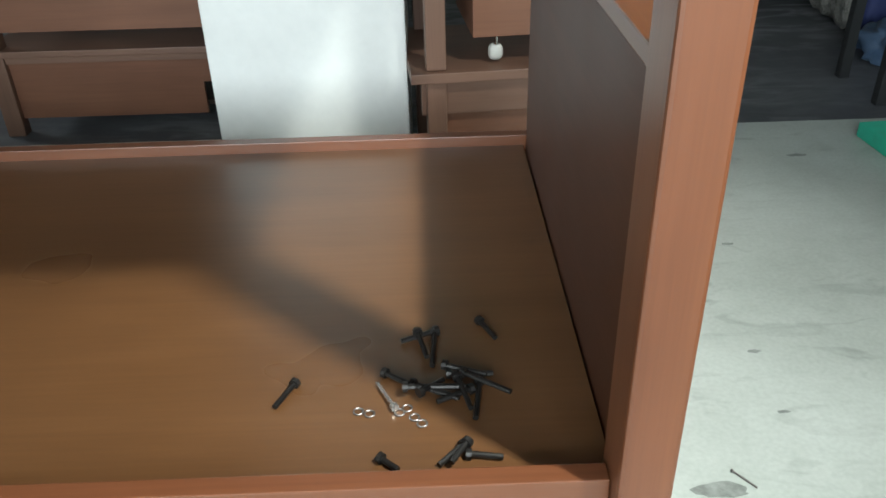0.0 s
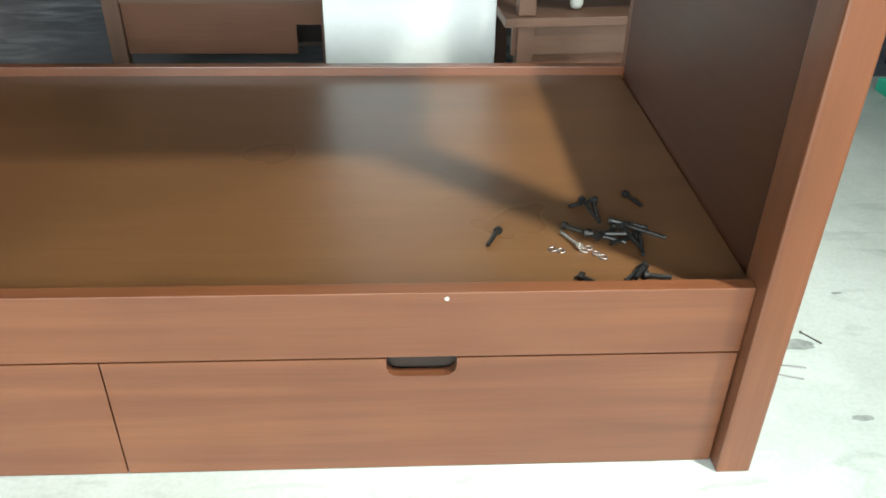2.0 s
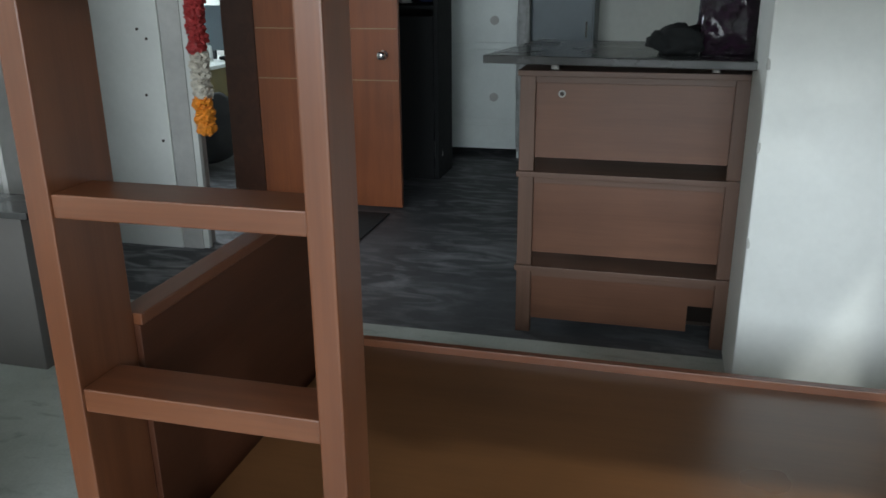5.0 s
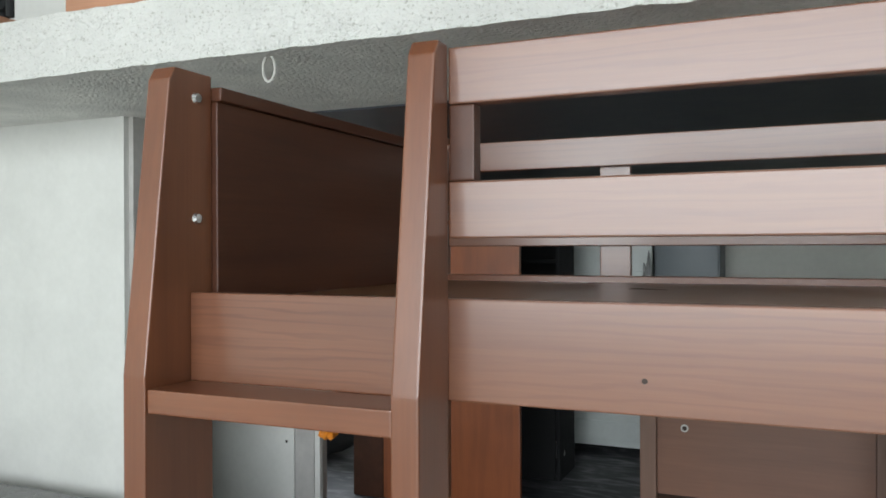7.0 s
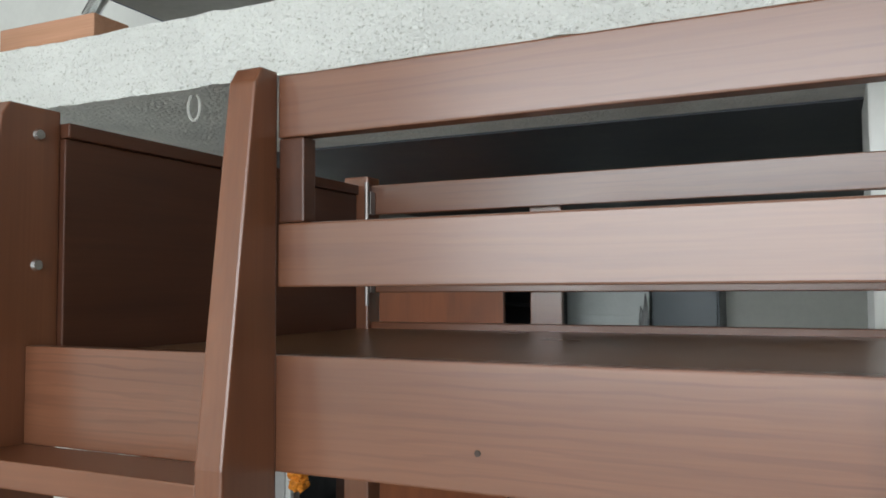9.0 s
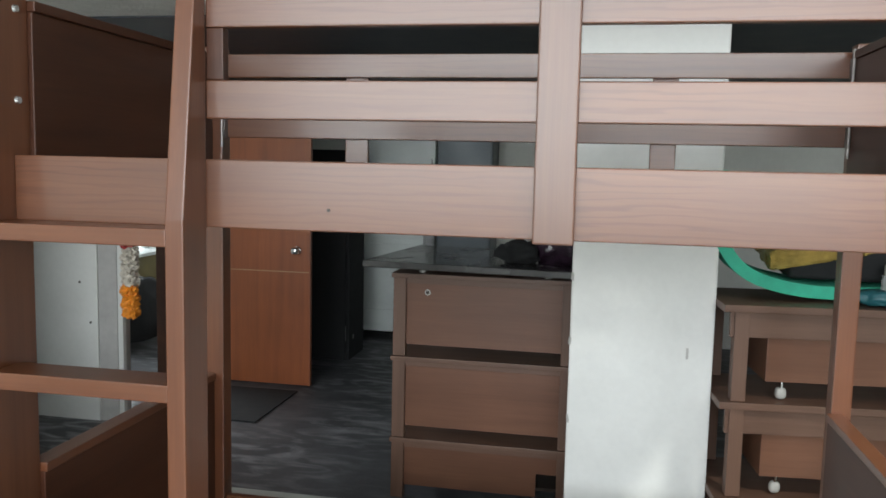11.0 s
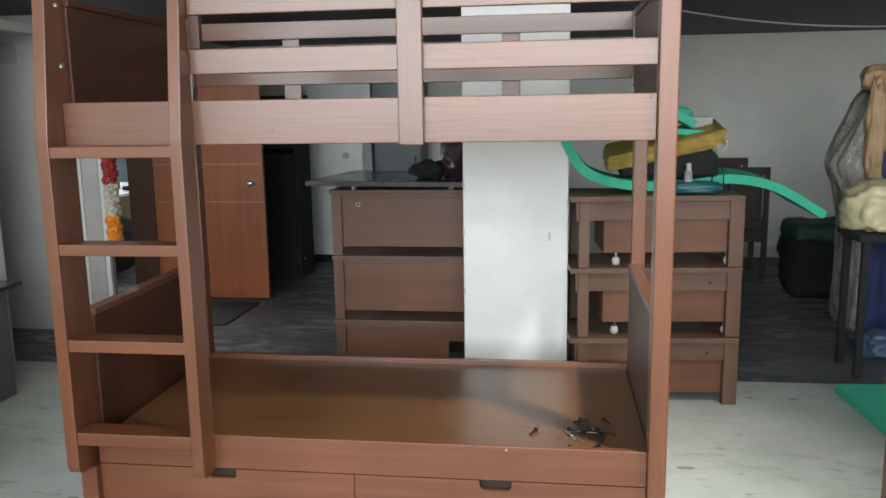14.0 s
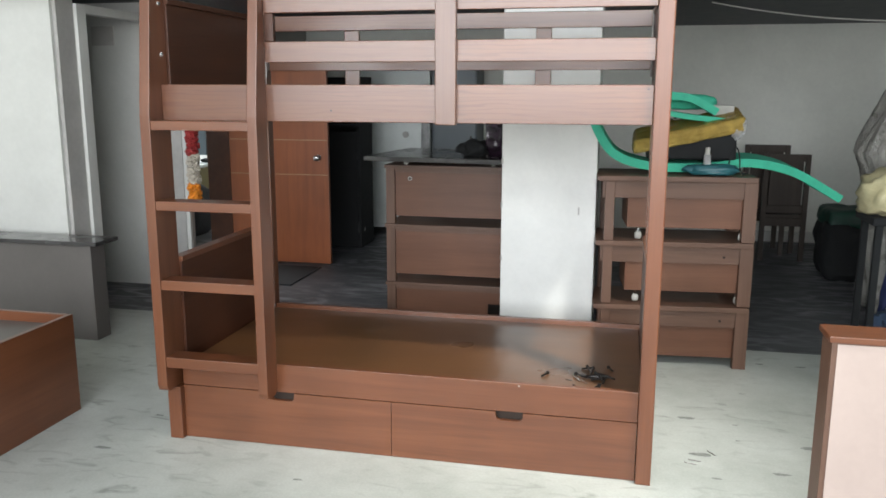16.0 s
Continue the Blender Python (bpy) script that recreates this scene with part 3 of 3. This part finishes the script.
def box_right(z, kind):
    u = thing("bedside_box", "dusty brown wooden bedside box with an open side, stacked", "bedside table", "stack of bedside boxes by the green foam")
    x0, x1, y0, y1, h = -0.222, 0.652, 1.577, 2.03, 0.380
    top = z + h
    part("top", board(x0 - 0.025, x1 - 0.005, y0 - 0.015, y1, top - 0.03, top - 0.001, 0.003), DUSTY, u)
    part("apron", board(x0 + 0.005, x1, y0 + 0.012, y0 + 0.03, top - 0.13, top - 0.0305, 0.002), DUSTY, u)
    part("leg", board(x0 + 0.02, x0 + 0.075, y0, y0 + 0.05, z, top - 0.0305, 0.003), DUSTYZ, u)
    part("leg", board(x1 - 0.075, x1, y0, y0 + 0.05, z, top - 0.0305, 0.003), DUSTYZ, u)
    part("leg", board(x0 + 0.02, x0 + 0.075, y1 - 0.05, y1, z, top - 0.0305, 0.003), DUSTYZ, u)
    part("leg", board(x1 - 0.075, x1, y1 - 0.05, y1, z, top - 0.0305, 0.003), DUSTYZ, u)
    part("side_panel", board(x1 - 0.03, x1 - 0.01, y0 + 0.0505, y1 - 0.0505, z + 0.05, top - 0.0305, 0), DUSTY, u)
    if kind:
        part("drawer", board(-0.068, x1 - 0.0755, y0 + 0.034, y1 - 0.06, z + 0.075, top - 0.1, 0.003), BOXW, u)
        for x in (0.0, 0.59):
            k = part("castor", lump((x, y0 + 0.06, z + 0.026), (0.021, 0.016, 0.024), 0.05, 2, 1, 3), KNOB, u, "round white nylon castor", True)
            part("stem", rod((x, y0 + 0.05, z + 0.05), (x, y0 + 0.05, z + 0.076), 0.006), CHROME, k)
    else:
        part("back_panel", board(x0 + 0.0755, x1 - 0.0755, y0 + 0.034, y0 + 0.05, z + 0.06, top - 0.131, 0.002), BOXW, u)
    if kind != 2:
        part("cable_hole", rod((0.49, y0 + 0.0125, top - 0.088), (0.49, y0 + 0.0095, top - 0.088), 0.008), SEAM, u)
    u.matrix_world = STACK_TURN
    return u


for k in range(3):
    box_right(0.380 * k - (0.003 if k == 0 else 0), k)

# on the left stack
top = thing("table_top", "dark glossy table top laid across the stacked boxes", "table top")
part("slab", prism([(-1.83, 2.0), (-0.82, 1.90), (-0.72, 2.70), (-1.73, 2.85)], "z", 1.150, 1.182, 0.004), BLACKGLOSS, top)
for x, y in ((-1.56, 2.12), (-0.95, 2.10)):
    part("spacer", rod((x, y, 1.121), (x, y, 1.1505), 0.016), KNOB, top)
solid("black_bag", lump((-1.10, 2.20, 1.228), (0.10, 0.1, 0.06), 0.35, 1.6, 5, 4, True), BLACK, "slumped black cloth bag on the dark table top", "bag", smooth=True)
solid("wrapped_parcel", lump((-0.90, 2.25, 1.348), (0.13, 0.12, 0.21), 0.2, 2.2, 8, 4, True), PURPLE, "dark purple parcel in shiny bubble wrap", "parcel", smooth=True)

# on the right stack
before = set(bpy.data.objects)
fs = solid("foam_strip", ribbon([(-0.31, 1.66, 1.54), (-0.27, 1.66, 1.40), (-0.16, 1.66, 1.255), (0.05, 1.68, 1.19), (0.35, 1.75, 1.182), (0.62, 1.85, 1.205), (0.9, 2.02, 1.14), (1.2, 2.19, 0.975)], 0.13, 0.05, 10, 0.2), GREEN, "long curved strip of mint green foam", "foam")
pk = thing("foam_pack", "flat pack of foam in shiny gold film", "package")
def tilted(bm, low=1.25):
    for v in bm.verts:
        k = min(1.0, max(0.0, (v.co.z - low) / 0.08))
        v.co.z += k * (0.075 * (v.co.x - 0.25) / 0.32 + 0.05 * (v.co.y - 1.7) / 0.3)
    return bm


part("base", tilted(padded(0.02, 0.53, 1.68, 1.98, 1.225, 1.335, 0.02, 0.006, (7, 7, 7), 2, 7)), BLACK, pk, "black underside", True)
part("wrap", tilted(padded(-0.06, 0.56, 1.66, 2.0, 1.325, 1.415, 0.02, 0.007, (9, 16, 24), 3, 8)), GOLD, pk, "crinkled shiny gold film")
part("film_end", tilted(padded(0.50, 0.573, 1.665, 1.8, 1.315, 1.40, 0.02, 0.02, (20, 20, 20), 5, 8)), CLEAR, pk, "loose silvery end of the film")
for x0, x1, z in ((0.15, 0.165, 1.445), (0.18, 0.19, 1.45), (0.205, 0.225, 1.452), (0.24, 0.25, 1.457), (0.265, 0.29, 1.462)):
    part("marking", prism([(x0, 1.74), (x1, 1.74), (x1 - 0.01, 1.8), (x0 - 0.01, 1.8)], "z", z + 0.01, z + 0.018), BLACK, pk, "dark scribble on the film")
solid("foam_sheet", ribbon([(-0.32, 1.86, 1.58), (0.0, 1.86, 1.52), (0.25, 1.86, 1.475), (0.5, 1.84, 1.45)], 0.26, 0.03), GREEN, "folded mint green foam sheet on the gold pack", "foam")
solid("foam_sheet", ribbon([(-0.32, 1.92, 1.64), (0.05, 1.92, 1.60), (0.25, 1.92, 1.585), (0.42, 1.92, 1.50)], 0.24, 0.045), GREEN, "second folded mint green foam sheet on the pile", "foam")
# added lump that stands for the inner surface of the foam fold
solid("foam_fold_fill", lump((0.16, 2.02, 1.555), (0.27, 0.09, 0.055), 0.1, 1.5, 2, 4, True), GREEN, "added green filling for the inner side of the folded foam sheet", "foam", smooth=True)
solid("wood_block", board(0.40, 0.52, 1.86, 2.0, 1.47, 1.54), GREYP, "small grey block lying on the foam", "block")
bt = thing("bottle", "small clear bottle with a white cap", "bottle")
part("body", rod((0.36, 1.60, 1.20), (0.36, 1.60, 1.265), 0.023, 0.021), CLEAR, bt)
part("cap", rod((0.36, 1.60, 1.2655), (0.36, 1.60, 1.305), 0.014), KNOB, bt)
solid("sander", lump((0.39, 1.60, 1.178), (0.15, 0.06, 0.034), 0.22, 1.6, 4, 4, True), TEAL, "dark teal hand tool lying on the boxes", "tool", smooth=True)
loop = [(0.53 + 0.03 * math.cos(a) - 0.02, 1.6, 1.19 + 0.12 * math.sin(a)) for a in [math.pi * i / 12 for i in range(13)]]
solid("cable", cable([(0.46, 1.60, 1.17)] + loop[::-1] + [(0.56, 1.62, 1.155), (0.6, 1.7, 1.152)], 0.004), BLACK, "thin black power cable in a loop", "cable")

for ob in set(bpy.data.objects) - before:
    if ob.parent is None:
        ob.matrix_world = Matrix.Translation((0.008, 0.03, -0.004)) @ ob.matrix_world

# chairs behind the right stack
for dx, dy, h, rz, seat in ((1.28, 5.25, 1.10, 0, 0.40), (1.42, 4.97, 1.03, 3, 0.40)):
    c = thing("chair", "dark brown wooden chair standing behind the boxes", "chair", "dark chairs behind the boxes")
    for x in (-0.21, 0.165):
        part("back_leg", board(x, x + 0.045, -0.02, 0.02, 0, h, 0.004), CHAIRW, c)
    for x in (-0.21, 0.165):
        part("front_leg", board(x, x + 0.045, 0.38, 0.42, 0, seat, 0.004), CHAIRW, c)
    part("top_rail", board(-0.1645, 0.1645, -0.016, 0.016, h - 0.07, h, 0.004), CHAIRW, c)
    part("back_panel", board(-0.15, 0.15, -0.008, 0.008, seat + 0.145, h - 0.0705, 0.003), CHAIRW, c)
    part("lower_rail", board(-0.1645, 0.1645, -0.016, 0.016, seat + 0.07, seat + 0.1445, 0.004), CHAIRW, c)
    part("seat", board(-0.215, 0.215, 0.0205, 0.44, seat + 0.0005, seat + 0.05, 0.01), CHAIRW, c)
    part("apron", board(-0.1645, 0.1645, -0.012, 0.012, seat - 0.06, seat + 0.02, 0.003), CHAIRW, c)
    c.matrix_world = pose(dx, dy, -0.003, 0, 0, rz)

# wrapped pile at the right
bm = padded(1.55, 2.23, 2.97, 3.4, -0.003, 1.72, 0.12, 0.05, (9, 9, 2.2), 4, 7)
for v in bm.verts:
    lean = 0.13 if v.co.z < 0.85 else 0.13 - 0.38 * (v.co.z - 0.85) if v.co.z < 1.2 else 0.45 * (v.co.z - 1.2)
    v.co.x += lean * max(0.0, (2.23 - v.co.x) / 0.68)
wf = thing("wrapped_furniture", "tall furniture shrouded in crumpled dusty plastic", "furniture")
part("plastic_wrap", bm, WRAP, wf, "dusty grey plastic sheet", True)
part("blue_cover", padded(1.76, 2.24, 2.9, 3.3, -0.003, 1.62, 0.1, 0.05, (7, 7, 3), 12, 6), NAVY, wf, "navy cloth under plastic", True)
part("paper_strip", lump((1.76, 2.94, 1.38), (0.06, 0.05, 0.36), 0.35, 2.6, 15, 4), KRAFT, wf, "crumpled brown paper strip", True)
part("paper_top", lump((1.80, 3.08, 1.75), (0.10, 0.1, 0.09), 0.2, 2.4, 6, 4, True), KRAFT, wf, "crumpled brown paper", True)
db = thing("dark_bale", "dark bale with a green cover on the dark floor", "bale")
part("bale", padded(1.62, 2.5, 4.1, 4.6, -0.003, 0.52, 0.1, 0.03, (4, 4, 4), 7, 6), BLACK, db, "black body", True)
part("cover", padded(1.63, 2.49, 4.11, 4.59, 0.46, 0.62, 0.05, 0.02, (5, 5, 5), 3, 5), DGREEN, db, "dark green plastic cover", True)
solid("black_sack", padded(2.04, 2.5, 2.5, 2.9, -0.003, 1.3, 0.12, 0.04, (5, 5, 3), 9, 6), NAVY, "dark blue sack under plastic beside the pile", "sack", smooth=True)
st = thing("stool", "dark stool carrying a beige plastic bag", "stool")
part("seat", board(1.40, 1.86, 2.06, 2.46, 0.81, 0.86, 0.01), BLACK, st)
for x, y in ((1.43, 2.09), (1.79, 2.09), (1.43, 2.39), (1.79, 2.39)):
    part("leg", board(x, x + 0.04, y, y + 0.04, -0.003, 0.8095, 0.003), BLACK, st)
solid("plastic_bag", lump((1.66, 2.25, 0.99), (0.29, 0.19, 0.16), 0.3, 2.2, 14, 4, True), TANBAG, "crumpled beige plastic bag on the dark stool", "bag", smooth=True)
solid("blue_bag", lump((1.80, 2.62, 0.06), (0.18, 0.14, 0.08), 0.35, 2.2, 17, 4, True), BLUEBAG, "crumpled pale blue plastic bag on the floor", "bag", smooth=True)
solid("foam_mat", prism([(1.235, 1.83), (1.30, 0.85), (2.48, 0.9), (2.45, 1.90)], "z", 0.0, 0.05, 0.006), GREEN, "mint green foam sheet lying on the cement floor", "foam")

# ---- left side ----
tb = thing("low_cabinet", "low grey cabinet with a thin black top", "cabinet")
part("body", board(-5.0, -3.43, 1.235, 1.38, 0, 0.642, 0.003), CABGREY, tb)
part("top", board(-5.05, -3.35, 1.18, 1.42, 0.6425, 0.668, 0.004), BLACKGLOSS, tb, "thin black laminate top")
bb = thing("open_box_bed", "reddish brown panelled box bed with pale inside", "bed")
part("side_panel", board(-2.815, -2.79, -1.6, 0.185, 0, 0.51, 0.003), WY, bb)
part("side_panel", board(-3.7, -3.675, -1.6, 0.185, 0, 0.51, 0.003), WY, bb)
part("end_panel", board(-3.6745, -2.8155, 0.16, 0.185, 0, 0.51, 0.003), WX, bb)
part("end_panel", board(-3.6745, -2.8155, -1.6, -1.575, 0, 0.51, 0.003), WX, bb)
part("deck", board(-3.6745, -2.8155, -1.5745, 0.1595, 0.44, 0.46, 0), CABGREY, bb, "pale board inside the box")

# ---- right foreground ----
cr = thing("headboard_panel", "brown framed headboard with a pale glossy face", "headboard")
part("frame", board(0.53, 1.5, -0.75, -0.63, 0, 0.885, 0.003), DUSTYZ, cr)
part("top_rail", board(0.52, 1.51, -0.76, -0.62, 0.8855, 0.905, 0.003), WX, cr)
part("face", board(0.546, 1.5, -0.754, -0.7505, 0.02, 0.88, 0), PALE, cr, "pale glossy laminated face")

# ---- behind the bed: open door and far room ----
dr = thing("door_2", "orange brown veneered flush door standing open", "door", kind="structure")
door_z0, door_z1 = 0.008, 2.04
part("door_leaf", board(-3.74, -2.757, 3.81, 3.847, door_z0, door_z1, 0.003), DOORW, dr)
for z in (0.845, 1.165):
    part("groove", board(-3.73, -2.767, 3.8085, 3.812, z - 0.003, z + 0.003, 0), KRAFT, dr)
kn = part("knob", lump((-2.852, 3.75, 1.005), (0.028, 0.025, 0.028), 0.03, 2, 1, 3), CHROME, dr, "round chrome door knob", True)
part("rose", rod((-2.852, 3.80, 1.005), (-2.852, 3.81, 1.005), 0.03), CHROME, kn)
part("door_frame", board(-3.975, -3.745, 3.81, 4.01, 0, 2.1, 0.004), INNER, dr, "dark brown door frame")
gl = thing("garland", "hanging flower garland in red, cream and orange", "garland")
for i in range(22):
    z = 1.70 - i * 0.0475
    m = REDF if i < 13 else WHITEF if i < 18 else ORANGEF
    part("flower", lump((-3.515 + 0.008 * (i % 2), 2.72 + 0.006 * ((i * 7) % 3), z), (0.046, 0.046, 0.033), 0.5, 4.2, i, 3), m, gl)
part("string", rod((-3.515, 2.725, 1.70), (-3.515, 2.725, LOFT + 0.01), 0.003, sides=6), KNOB, gl)
fixed("wall_7", board(-7.0, -3.831, 6.3, 6.49, 0, LOFT, 0), WHITE, "white wall of the side room")
dk = thing("desk", "olive fronted desk with a white top", "desk")
part("top", board(-6.3, -4.86, 4.45, 6.1, 0.73, 0.76, 0.004), ENAMEL, dk, "white desk top")
part("front_panel", board(-4.96, -4.91, 4.5, 6.05, 0.20, 0.7295, 0.003), OLIVE, dk)
part("leg", board(-6.25, -5.2, 4.55, 6.0, 0, 0.7295, 0), BLACK, dk)
mo = thing("monitor", "black flat monitor standing on the desk", "monitor")
part("screen", board(-5.40, -5.04, 5.75, 5.78, 0.84, 1.24, 0.004), STEELBLUE, mo)
part("stand", board(-5.28, -5.16, 5.75, 5.78, 0.7605, 0.8395, 0.004), BLACK, mo)
sb = thing("pump_bottle", "white pump bottle on the white desk", "bottle")
part("body", rod((-5.12, 5.55, 0.7605), (-5.12, 5.55, 0.9), 0.045, 0.035), ENAMEL, sb)
part("pump", rod((-5.12, 5.55, 0.9), (-5.12, 5.55, 0.965), 0.01), KNOB, sb)
part("spout", rod((-5.12, 5.55, 0.965), (-5.16, 5.52, 0.96), 0.009), KNOB, sb)
solid("desk_phone", lump((-4.98, 5.65, 0.785), (0.07, 0.07, 0.024), 0.2, 5, 4, 3), BLACK, "small black desk phone on the white desk", "phone")
solid("office_chair", lump((-4.68, 4.6, 0.33), (0.25, 0.3, 0.30), 0.12, 1.6, 3, 4, True), BLACK, "dark padded chair before the desk", "chair", smooth=True)

cup = thing("cupboard", "white enamelled cupboard with round knobs", "cupboard")
part("body", board(-3.020, -2.215, 5.58, 6.03, 0.07, 2.0, 0.004), ENAMEL, cup)
for x in (-3.020, -2.295):
    part("foot", board(x, x + 0.08, 5.58, 5.66, -0.003, 0.0695, 0.004), ENAMEL, cup)
for z0, z1 in ((0.12, 0.28), (0.33, 0.90), (0.95, 1.52)):
    d = part("door", board(-2.94, -2.295, 5.565, 5.5795, z0, z1, 0.006), ENAMEL, cup)
    if z1 > 0.5:
        part("knob", rod((-2.49, 5.55, z0 + 0.18), (-2.49, 5.565, z0 + 0.18), 0.036), GREYP, d)
solid("plastic_sheet", lump((-2.24, 5.5, 0.8), (0.05, 0.05, 0.8), 0.25, 3, 5, 4), CLEAR, "strip of clear crumpled wrap hanging on the cupboard", "wrap", smooth=True)
sh = thing("shelf_rack", "black rack crowded with small things", "shelf")
for x in (-3.25, -2.765):
    part("side", board(x, x + 0.03, 4.68, 5.08, -0.003, 1.75, 0.002), BLACK, sh)
for z in (0.1, 0.5, 0.9, 1.25, 1.6):
    part("shelf", board(-3.2195, -2.7655, 4.68, 5.08, z, z + 0.025, 0.002), BLACK, sh)
part("front", board(-3.2195, -2.7655, 4.665, 4.6795, 0.0, 1.2, 0.003), BLACK, sh, "plain black front panel")
part("back", board(-3.25, -2.735, 5.0805, 5.095, 0, 1.75, 0), BLACK, sh)
for k, (x, z, m) in enumerate(((-3.0, 1.34, GREYP), (-2.85, 1.35, NAVY), (-3.1, 1.35, PURPLE), (-2.9, 1.35, PURPLE), (-2.8, 0.19, GREYP))):
    solid("shelf_item", lump((x, 4.8, z), (0.06, 0.05, 0.065), 0.3, 2, k, 3, True), m, "small crumpled bundle lying on the black rack", "bundle", smooth=True)
al = thing("steel_cupboard", "dark blue grey steel cupboard", "cupboard")
part("body", board(-2.20, -1.69, 5.6, 6.04, -0.003, 1.9, 0.006), STEELBLUE, al)
part("door", board(-2.185, -1.705, 5.588, 5.5995, 0.08, 1.86, 0.004), STEELBLUE, al)
part("handle", rod((-1.75, 5.575, 1.0), (-1.75, 5.575, 1.12), 0.008), CHROME, al)

# ---- on the loft edge and ceiling ----
bk = solid("wood_block", board(-0.21, 0.21, -0.07, 0.07, 0, 0.085, 0.004), RAW, "raw reddish timber block on the loft edge", "block")
bk.matrix_world = pose(-3.16, 0.93, LOFT + 0.205, 0, 0, 1)
so = thing("sofa", "navy covered sofa with a bent chrome foot", "sofa")
part("base", board(-0.15, 1.9, 0.0, 0.78, 0.25, 0.2595, 0.002), GREYP, so, "grey underside cloth")
part("cover", board(-0.2, 1.95, -0.05, 0.82, 0.26, 0.75, 0.03), NAVY, so)
part("foot", cable([(0.06, 0.04, 0.252), (0.0, 0.035, 0.235), (-0.05, 0.03, 0.19), (-0.085, 0.02, 0.13), (-0.1, 0.02, 0.086)], 0.026, 10), CHROME, so)
part("foot", cable([(1.7, 0.04, 0.26), (1.72, 0.03, 0.2), (1.74, 0.02, 0.1), (1.74, 0.02, 0.0)], 0.024, 8), CHROME, so)
so.matrix_world = pose(-3.03, 0.97, LOFT + 0.205, 0, 0, 1)
tc = thing("power_tool", "dark power tool on an orange box", "tool")
part("case", board(-4.15, -3.95, 1.05, 1.25, LOFT + 0.205, LOFT + 0.33, 0.01), RAW, tc)
part("motor", lump((-4.06, 1.1, LOFT + 0.38), (0.09, 0.06, 0.05), 0.2, 2, 4, 3), BLACK, tc)
part("handle", cable([(-3.99, 1.1, LOFT + 0.33), (-4.0, 1.1, LOFT + 0.46), (-3.94, 1.1, LOFT + 0.47), (-3.94, 1.1, LOFT + 0.33)], 0.016, 8), BLACK, tc)
part("rod", rod((-4.12, 1.1, LOFT + 0.42), (-4.36, 1.05, LOFT + 0.47), 0.009), BLACK, tc)
for x, y in ((-2.58, 0.9), (-4.33, 0.9)):
    pts = [(x + 0.022 * math.sin(a), y, LOFT - 0.035 + 0.04 * math.cos(a)) for a in [2 * math.pi * i / 16 for i in range(17)]]
    solid("ceiling_hook", cable(pts, 0.005), KNOB, "small white wire loop under the slab", "hook")
for y, z, r in ((5.0, 2.36, 0.03), (4.4, 2.37, 0.025), (3.7, 2.38, 0.03)):
    solid("ceiling_pipe", rod((0.2, y, z), (4.5, y + 0.1, z), r), BLACKC, "dark conduit under the black ceiling", "pipe", "conduits under the ceiling")
pts = [(0.5 + 3.0 * i / 20, 3.4, LOFT - 0.02 - 0.16 * (1 - ((i - 10) / 10) ** 2)) for i in range(21)]
solid("sagging_cable", cable(pts, 0.006), GREYP, "grey cable sagging under the dark ceiling", "cable")

# dark mat and swept dust by the door
solid("door_mat", board(-3.45, -2.80, 2.95, 3.68, -0.003, 0.006, 0.002), BLACK, "thin dark mat on the dark grey floor", "mat")

# fixings and grime on the pale floor
for k, (x, y, r) in enumerate(((0.30, 0.33, 0.06), (0.26, 0.75, 0.05), (0.58, 1.16, 0.02), (0.49, 0.71, 0.018), (0.98, 1.69, 0.035), (0.48, 0.52, 0.015), (0.75, 1.7, 0.03), (0.34, 0.1, 0.025),
                               (-2.35, 0.2, 0.03), (-2.4, -0.2, 0.045), (0.45, -0.1, 0.05), (0.8, 0.5, 0.06), (-0.6, -0.35, 0.018), (-1.4, -0.3, 0.025), (0.62, 0.2, 0.04))):
    bm = bmesh.new()
    ring = [bm.verts.new((x + 0.6 * r * (1 + 0.5 * noise.noise(Vector((math.cos(a), math.sin(a), k)) * 1.7)) * math.cos(a) * 1.5, y + r * 0.3 * (1 + 0.6 * noise.noise(Vector((math.sin(a), math.cos(a), k)) * 2.1)) * math.sin(a), 0.0012)) for a in [2 * math.pi * i / 24 for i in range(24)]]
    bm.faces.new(ring)
    fixed("stain", bm, SCUFF, "dark grime stain on the pale cement floor")
for x0, y0, x1, y1 in ((0.22, 0.23, 0.27, 0.215), (0.24, 0.26, 0.29, 0.25), (0.33, 0.37, 0.36, 0.33)):
    ob = thing("screw", "small screw dropped on the pale floor", "screw", "screws on the floor")
    part("shank", rod((x0, y0, 0.002), (x1, y1, 0.002), 0.0018, sides=8), DULL, ob)
    part("head", rod((x0, y0, 0.0035), (x0 - 0.003, y0, 0.0035), 0.0035, sides=8), DULL, ob)
